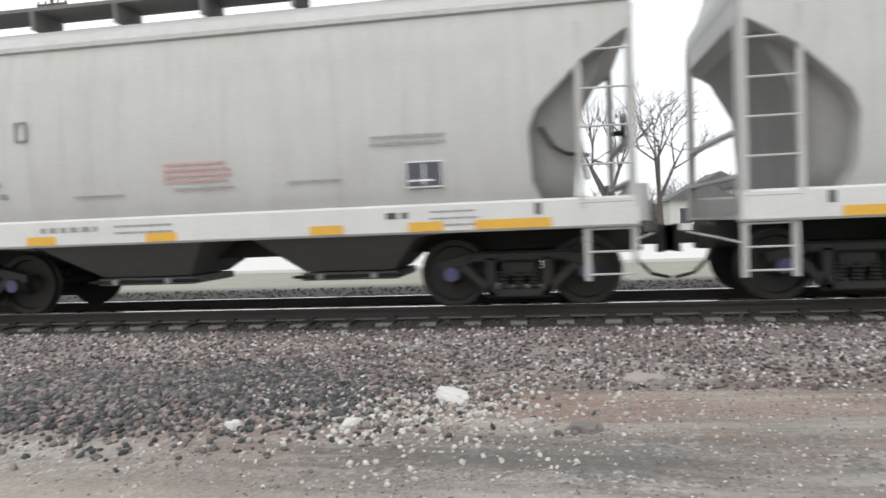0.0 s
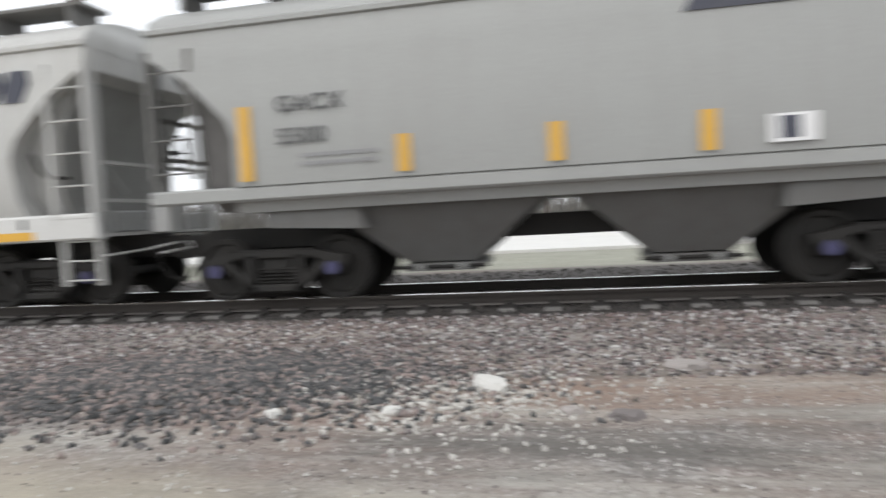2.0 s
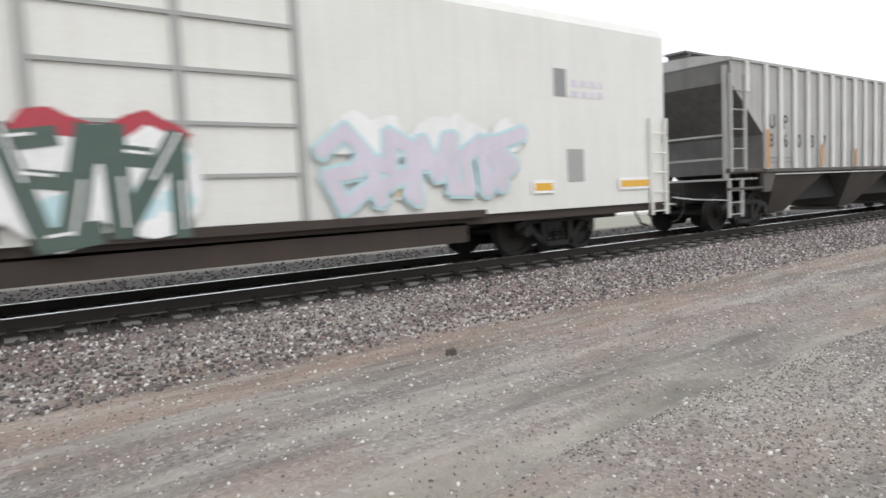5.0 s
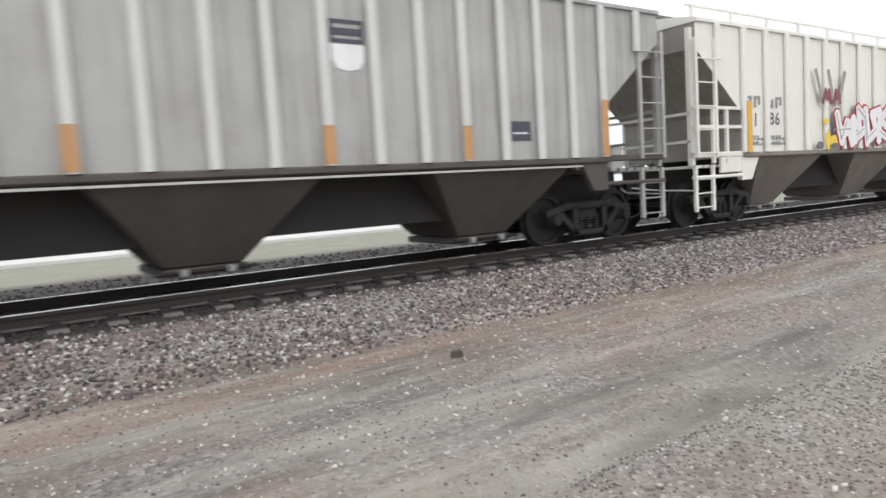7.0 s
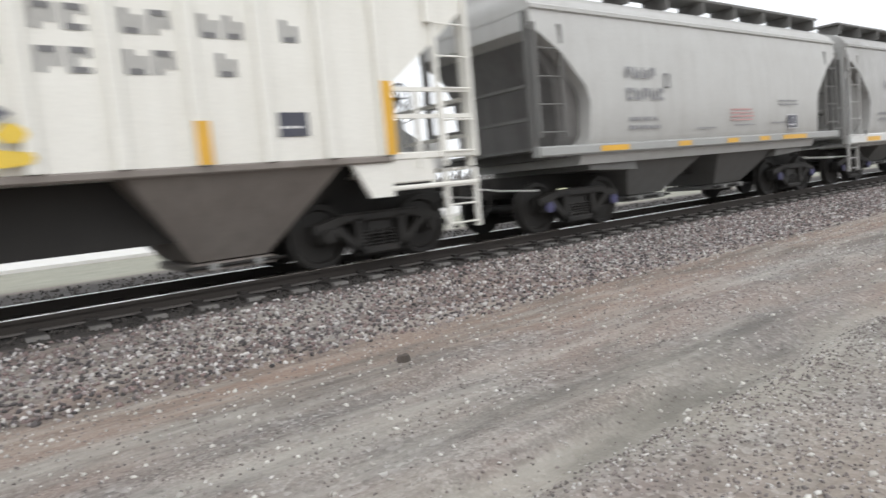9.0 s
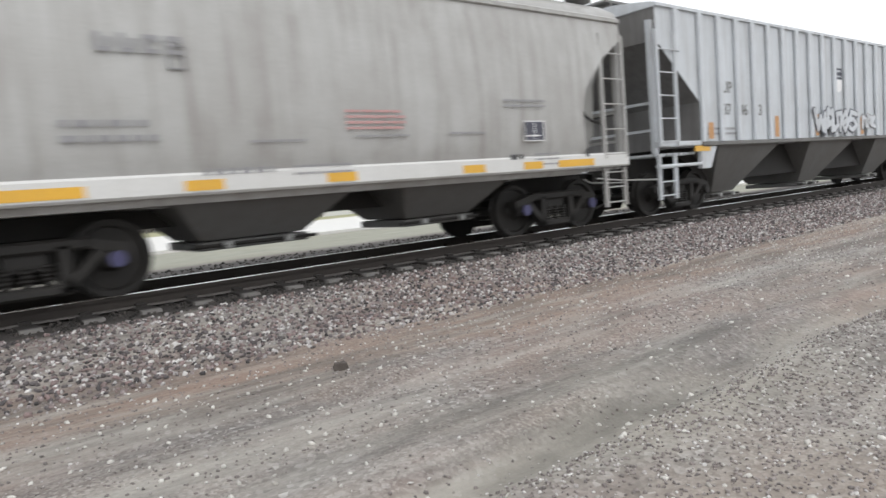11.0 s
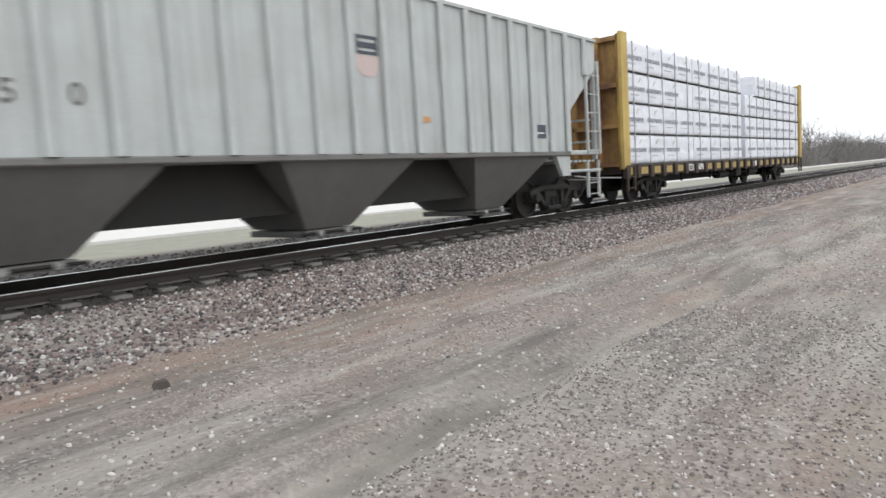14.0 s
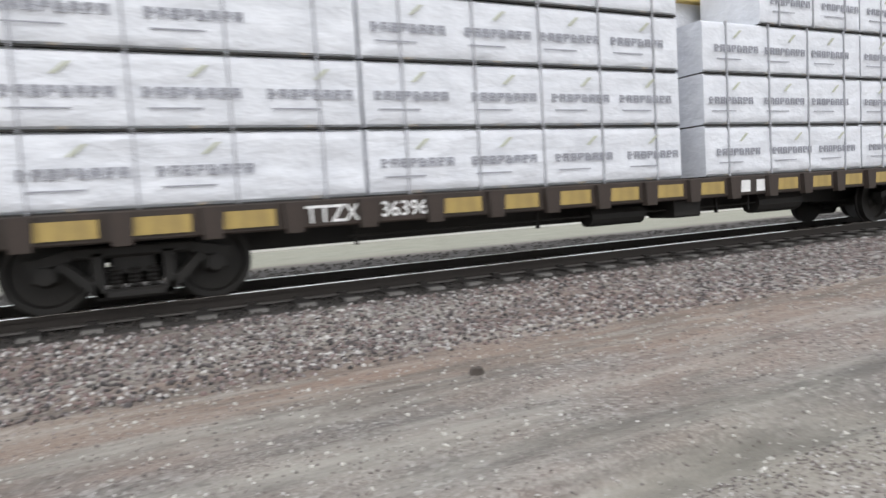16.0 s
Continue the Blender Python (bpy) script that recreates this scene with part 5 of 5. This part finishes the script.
car, end = smooth_hopper(117.1, "pale grey round-sided two-bay covered hopper car with a white sill", 4.2, HAZE, SILL, GREYHOP, TWO, (1.1, 1.36))
sill_marks(car, end, 1.12)
block_row(car, [-3.4 + 0.24 * i for i in range(4)], -1.66, 2.66, 0.17, 0.2, FADED, 83)
side_marks(car, -3.87, [], -0.46, 2.87)

car, low, pan = ribbed_hopper(132.37, "pale bluish grey ribbed covered hopper car with dark graffiti", 6.95, BLUISH, GREYHOP, 18, BLUISH, [(["", "UP"], 0.36, 2.57, GREYHOP), (["", "87", "46", "3"], 0.36, 2.08, GREYHOP)], 91)
shield(car, 0.1, 3.1, PANEL_W)
piece(car, -1.5, 1.3, 1.6, 2.3, -1.64, BLUISH, FADEDB, (0, 4, 2, 3, 1), 0.24, 0.035, 92)
piece(car, 1.7, 2.6, 1.7, 2.1, -1.64, BLUISH, FADED, (2, 5), 0.24, 0.03, 94)
piece(car, 4.5, 5.2, 1.6, 2.25, -1.63, BLUISH, FADEDB, (0,), 0.26, 0.06, 93)
for i, h in ((0, 0.35), (4, 0.5), (7, 0.55), (11, 0.5), (15, 0.45)):
    plate(car, -low + 0.06 + i * pan + 0.08, -1.642, 1.55, 0.2, h, ORANGE)
plate(car, -low - 0.3, -1.562, 1.3, 0.6, 0.12, YELLOW)
plate(car, low - 0.3, -1.562, 1.3, 0.6, 0.12, YELLOW)

car, low, pan = ribbed_hopper(150.17, "greenish grey ribbed covered hopper car", 6.9, GREENISH, GREYHOP, 18, GREENISH, [(["", "UP"], 0.36, 2.57, GREYHOP), (["", "87", "95", "0"], 0.36, 2.08, GREYHOP)], 95)
shield(car, 0.3, 3.1, PALEPINK)
plate(car, 2.0 * pan, -1.54, 2.05, 0.35, 0.1, ORANGE)
plate(car, low - 0.9, -1.54, 1.7, 0.18, 0.18, PANEL_W, "tag")


def centerbeam(x):
    """Bulkhead flat car with a truss down its middle; its load of wrapped lumber is separate."""
    car = car_at("centerbeam_flat_car", "brown and yellow centerbeam flat car with bulkheads", x)
    e, h = 10.32, 4.66
    deck = part("deck", Shape().box(-e, e, -1.35, 1.35, 0.88, 1.1), DECKB, car)
    for y in (-1.42, 1.42):
        part("side_sill", Shape().box(-e, e, y - 0.05, y + 0.05, 0.78, 1.12, 0.02), DECKB, car, "dark brown side sill")
    n = 22
    step = 2 * e / n
    panel = Shape().box(0.12, step - 0.2, -1.49, -1.47, 0.84, 1.04).mesh("yellow_panel", DECKY)
    stake = Shape().prism([(-0.1, 0.74), (0.1, 0.74), (0.13, 1.1), (-0.13, 1.1)], -1.55, -1.44).mesh("stake_pocket", DECKB)
    for i in range(n):
        part("stake_pocket", stake, None, car, at=pose(-e + i * step + 0.02 - (0.22 if i else 0), 0, 0))
        if i not in (5, 6, 13):
            part("yellow_panel", panel, None, car, at=pose(-e + i * step - 0.22 * (i > 0), 0, 0))
    part("centre_sill", Shape().box(-e - 1.5, e + 1.5, -0.25, 0.25, 0.5, 0.88), GRIME, car)
    for k in (-1, 1):
        b = Shape()
        xa, xb = sorted((k * e, k * (e - 0.12)))
        b.box(xa, xb, -1.45, 1.45, 1.1, h)
        part("bulkhead", b, BULKHEAD, car, "rusty yellow steel bulkhead")
        r = Shape()
        xa, xb = sorted((k * e, k * (e + 0.18)))
        for y in (-1.42, -0.75, 0.0, 0.75, 1.42):
            r.box(xa, xb, y - 0.07, y + 0.07, 1.0, h, 0.02)
        for z in (1.15, 2.2, 3.3, h - 0.1):
            r.box(xa, sorted((k * e, k * (e + 0.14)))[1] if k > 0 else xb, -1.4, 1.4, z - 0.06, z + 0.06)
        part("bulkhead_rib", r, BULKHEAD, car)
        edge = Shape().box(*sorted((k * (e + 0.2), k * (e - 0.2))), -1.53, -1.44, 1.05, h + 0.05)
        part("bulkhead_edge", edge, DECKY, car)
        ladder(car, k * (e + 0.02), k * (e - 0.45), -1.52, 0.4, 1.1, 0.3, DECKB, "sill_step")
        coupler(car, k * (e + 0.8), k)
    beam = Shape().box(-e, e, -0.09, 0.09, h - 0.2, h)
    for i in range(13):
        xx = -e + 0.2 + i * (2 * e - 0.4) / 12
        beam.box(xx - 0.06, xx + 0.06, -0.1, 0.1, 1.1, h)
    part("centre_truss", beam, DECKY, car)
    rig = Shape().tube((-5.0, -1.0, 0.62), (3.0, -1.0, 0.62), 0.018, 6).tube((-1.0, -0.9, 0.6), (0.1, -0.9, 0.6), 0.16, 12).box(0.6, 1.2, -1.2, -0.6, 0.48, 0.78, 0.03)
    rig.tube((2.8, -0.9, 0.62), (4.0, -0.9, 0.62), 0.2, 12)
    for xx in (-4.9, -2.0, 1.8, 2.6):
        rig.box(xx - 0.02, xx + 0.02, -1.03, -0.97, 0.5, 0.86)
    part("brake_rigging", rig, GRIME, car)
    letters("TTZX", 0.3, PANEL_W, car, -e + 5 * step - 0.06, -1.474, 0.84, squash=0.9)
    letters("36396", 0.27, PANEL_W, car, -e + 6 * step - 0.02, -1.474, 0.86, squash=1.0)
    bars(car, -e + 13 * step - 0.05, -1.474, 0.84, 1, 0.65, 0.2, PANEL_W, seed=99)
    plate(car, e - 2.1, -1.474, 0.86, 0.4, 0.2, SILVER, "reflector")
    gear(car, 7.6, False)

    # the load: wrapped packs, each its own thing, four tiers on each side of the truss
    tier = 0.86
    cols = [(-e + 0.18, -4.85), (-4.82, 0.58), (1.12, 5.3), (5.33, e - 0.18)]
    for near in (-1, 1):
        for i in range(4):
            for c, (xa, xb) in enumerate(cols):
                if i == 3 and c == 2 and near < 0:
                    xa += 1.4
                pack(x, xa, xb - 0.02, 1.14 + i * tier, tier - 0.028, near, c * 10 + i)


def pack(x, xa, xb, z, h, near, seed):
    """A pack of boards in white printed wrap with steel bands, on thin bearers."""
    rnd = random.Random(seed)
    mid = (xa + xb) / 2
    w, y0, y1 = (xb - xa) / 2, 0.12, 1.44
    ob = thing("lumber_pack", "pack of lumber in white printed wrap, loaded on a flat car", "lumber", pose(x + mid, TRACK_Y, RAIL_Z), "packs of lumber")
    TRAIN.append((ob, x + mid))
    yy = sorted((near * y0, near * y1))
    nx, nz = 60, 14
    s = Shape().box(-w, w, yy[0] + 0.02, yy[1] - 0.02, z, z + h, 0.035)
    body = part("wrap", s, WRAP, ob, "white plastic wrap")
    if near < 0:
        f = -1.422
        folds = Shape()
        v = []
        for j in range(nz + 1):
            for i in range(nx + 1):
                px_ = -w + 2 * w * i / nx
                pz = z + 0.03 + (h - 0.06) * j / nz
                edge = min(i, nx - i, 1) * min(j, nz - j, 1)
                q = Vector((px_ * 1.3 + seed, pz * 3, seed * 0.7))
                fold = abs(noise.noise(Vector((px_ * 1.6 + pz * 2.2 + seed, pz * 5.0 - px_ * 0.7, seed)))) ** 0.6
                v.append((px_, f - edge * (0.014 + 0.014 * noise.noise(q) + 0.014 * fold * (1.5 if seed % 10 == 0 else 0.7)), pz))
        folds.add(v, [(j * (nx + 1) + i, j * (nx + 1) + i + 1, (j + 1) * (nx + 1) + i + 1, (j + 1) * (nx + 1) + i) for j in range(nz) for i in range(nx)])
        part("wrap_face", folds, WRAP, ob, smooth=True)
        n = max(3, int(2 * w / 1.0))
        strap = Shape().box(-0.01, 0.01, f - 0.045, f, z - 0.02, z + h + 0.008).mesh("steel_band", BANDM)
        for i in range(n):
            part("steel_band", strap, None, body, at=pose(-w + 2 * w * (i + 0.5) / n, 0, 0))
        word = Shape()
        for i in range(8):
            xx, zz = i * 0.135, z + h * 0.4
            word.box(xx, xx + 0.03, f - 0.043, f - 0.036, zz, zz + 0.115)
            word.box(xx + 0.07, xx + 0.1, f - 0.043, f - 0.036, zz + (0.055 if i % 3 == 0 else 0), zz + (0.115 if i % 4 else 0.09))
            for k in (0.0, 0.045, 0.09)[i % 2:]:
                word.box(xx + 0.03, xx + 0.07, f - 0.043, f - 0.036, zz + k, zz + k + 0.025)
        word.box(0.05, 0.62, f - 0.043, f - 0.036, z + h * 0.25, z + h * 0.25 + 0.016)
        word = word.mesh("printed_mark", PRINT)
        slash = Shape().prism([(0.5, z + h * 0.68), (0.56, z + h * 0.68), (0.72, z + h * 0.84), (0.66, z + h * 0.84)], f - 0.041, f - 0.036).mesh("printed_slash", PALEPRINT)
        k = -w + rnd.uniform(0.05, 0.25)
        while k < w - 1.1:
            tagged(part("printed_mark", word, None, body, at=pose(k, 0, 0)), kind="stuff")
            tagged(part("printed_slash", slash, None, body, at=pose(k + rnd.uniform(-0.1, 0.1), 0, 0)), kind="stuff")
            k += rnd.uniform(1.22, 1.42)
    bear = Shape().box(-0.05, 0.05, yy[0], yy[1], z - 0.026, z).mesh("bearer", LUMBER)
    for i in range(4):
        part("bearer", bear, None, ob, at=pose(-w + 2 * w * (i + 0.5) / 4, 0, 0))
    # black sheet in the gap below the pack, standing in for its shade
    part("pack_gap_shade", Shape().box(-w + 0.03, w - 0.03, yy[0] - 0.012, yy[1] - 0.01, z - 0.026, z - 0.002), GRIME, ob, "black strip that paints the shade under the pack")


BANDM = plain("translucent_band", (0.42, 0.43, 0.47))
PRINT = plain("faded_blue_grey_print", (0.33, 0.34, 0.39))
PALEPRINT = plain("faded_green_print", (0.50, 0.52, 0.42))
centerbeam(170.6)


# ---- motion of the train ----
def motions():
    for ob, x in TRAIN:
        walk(ob, [(t, pose(x - SPEED * t, TRACK_Y, RAIL_Z)) for t in (0, 4, 8, 12, 16)])
    for ws, x in WHEELSETS:
        walk(ws, [(k / 15, pose(x, 0, 0.457, 0, -math.degrees(SPEED * k / 15 / 0.457), 0)) for k in range(241)])


motions()
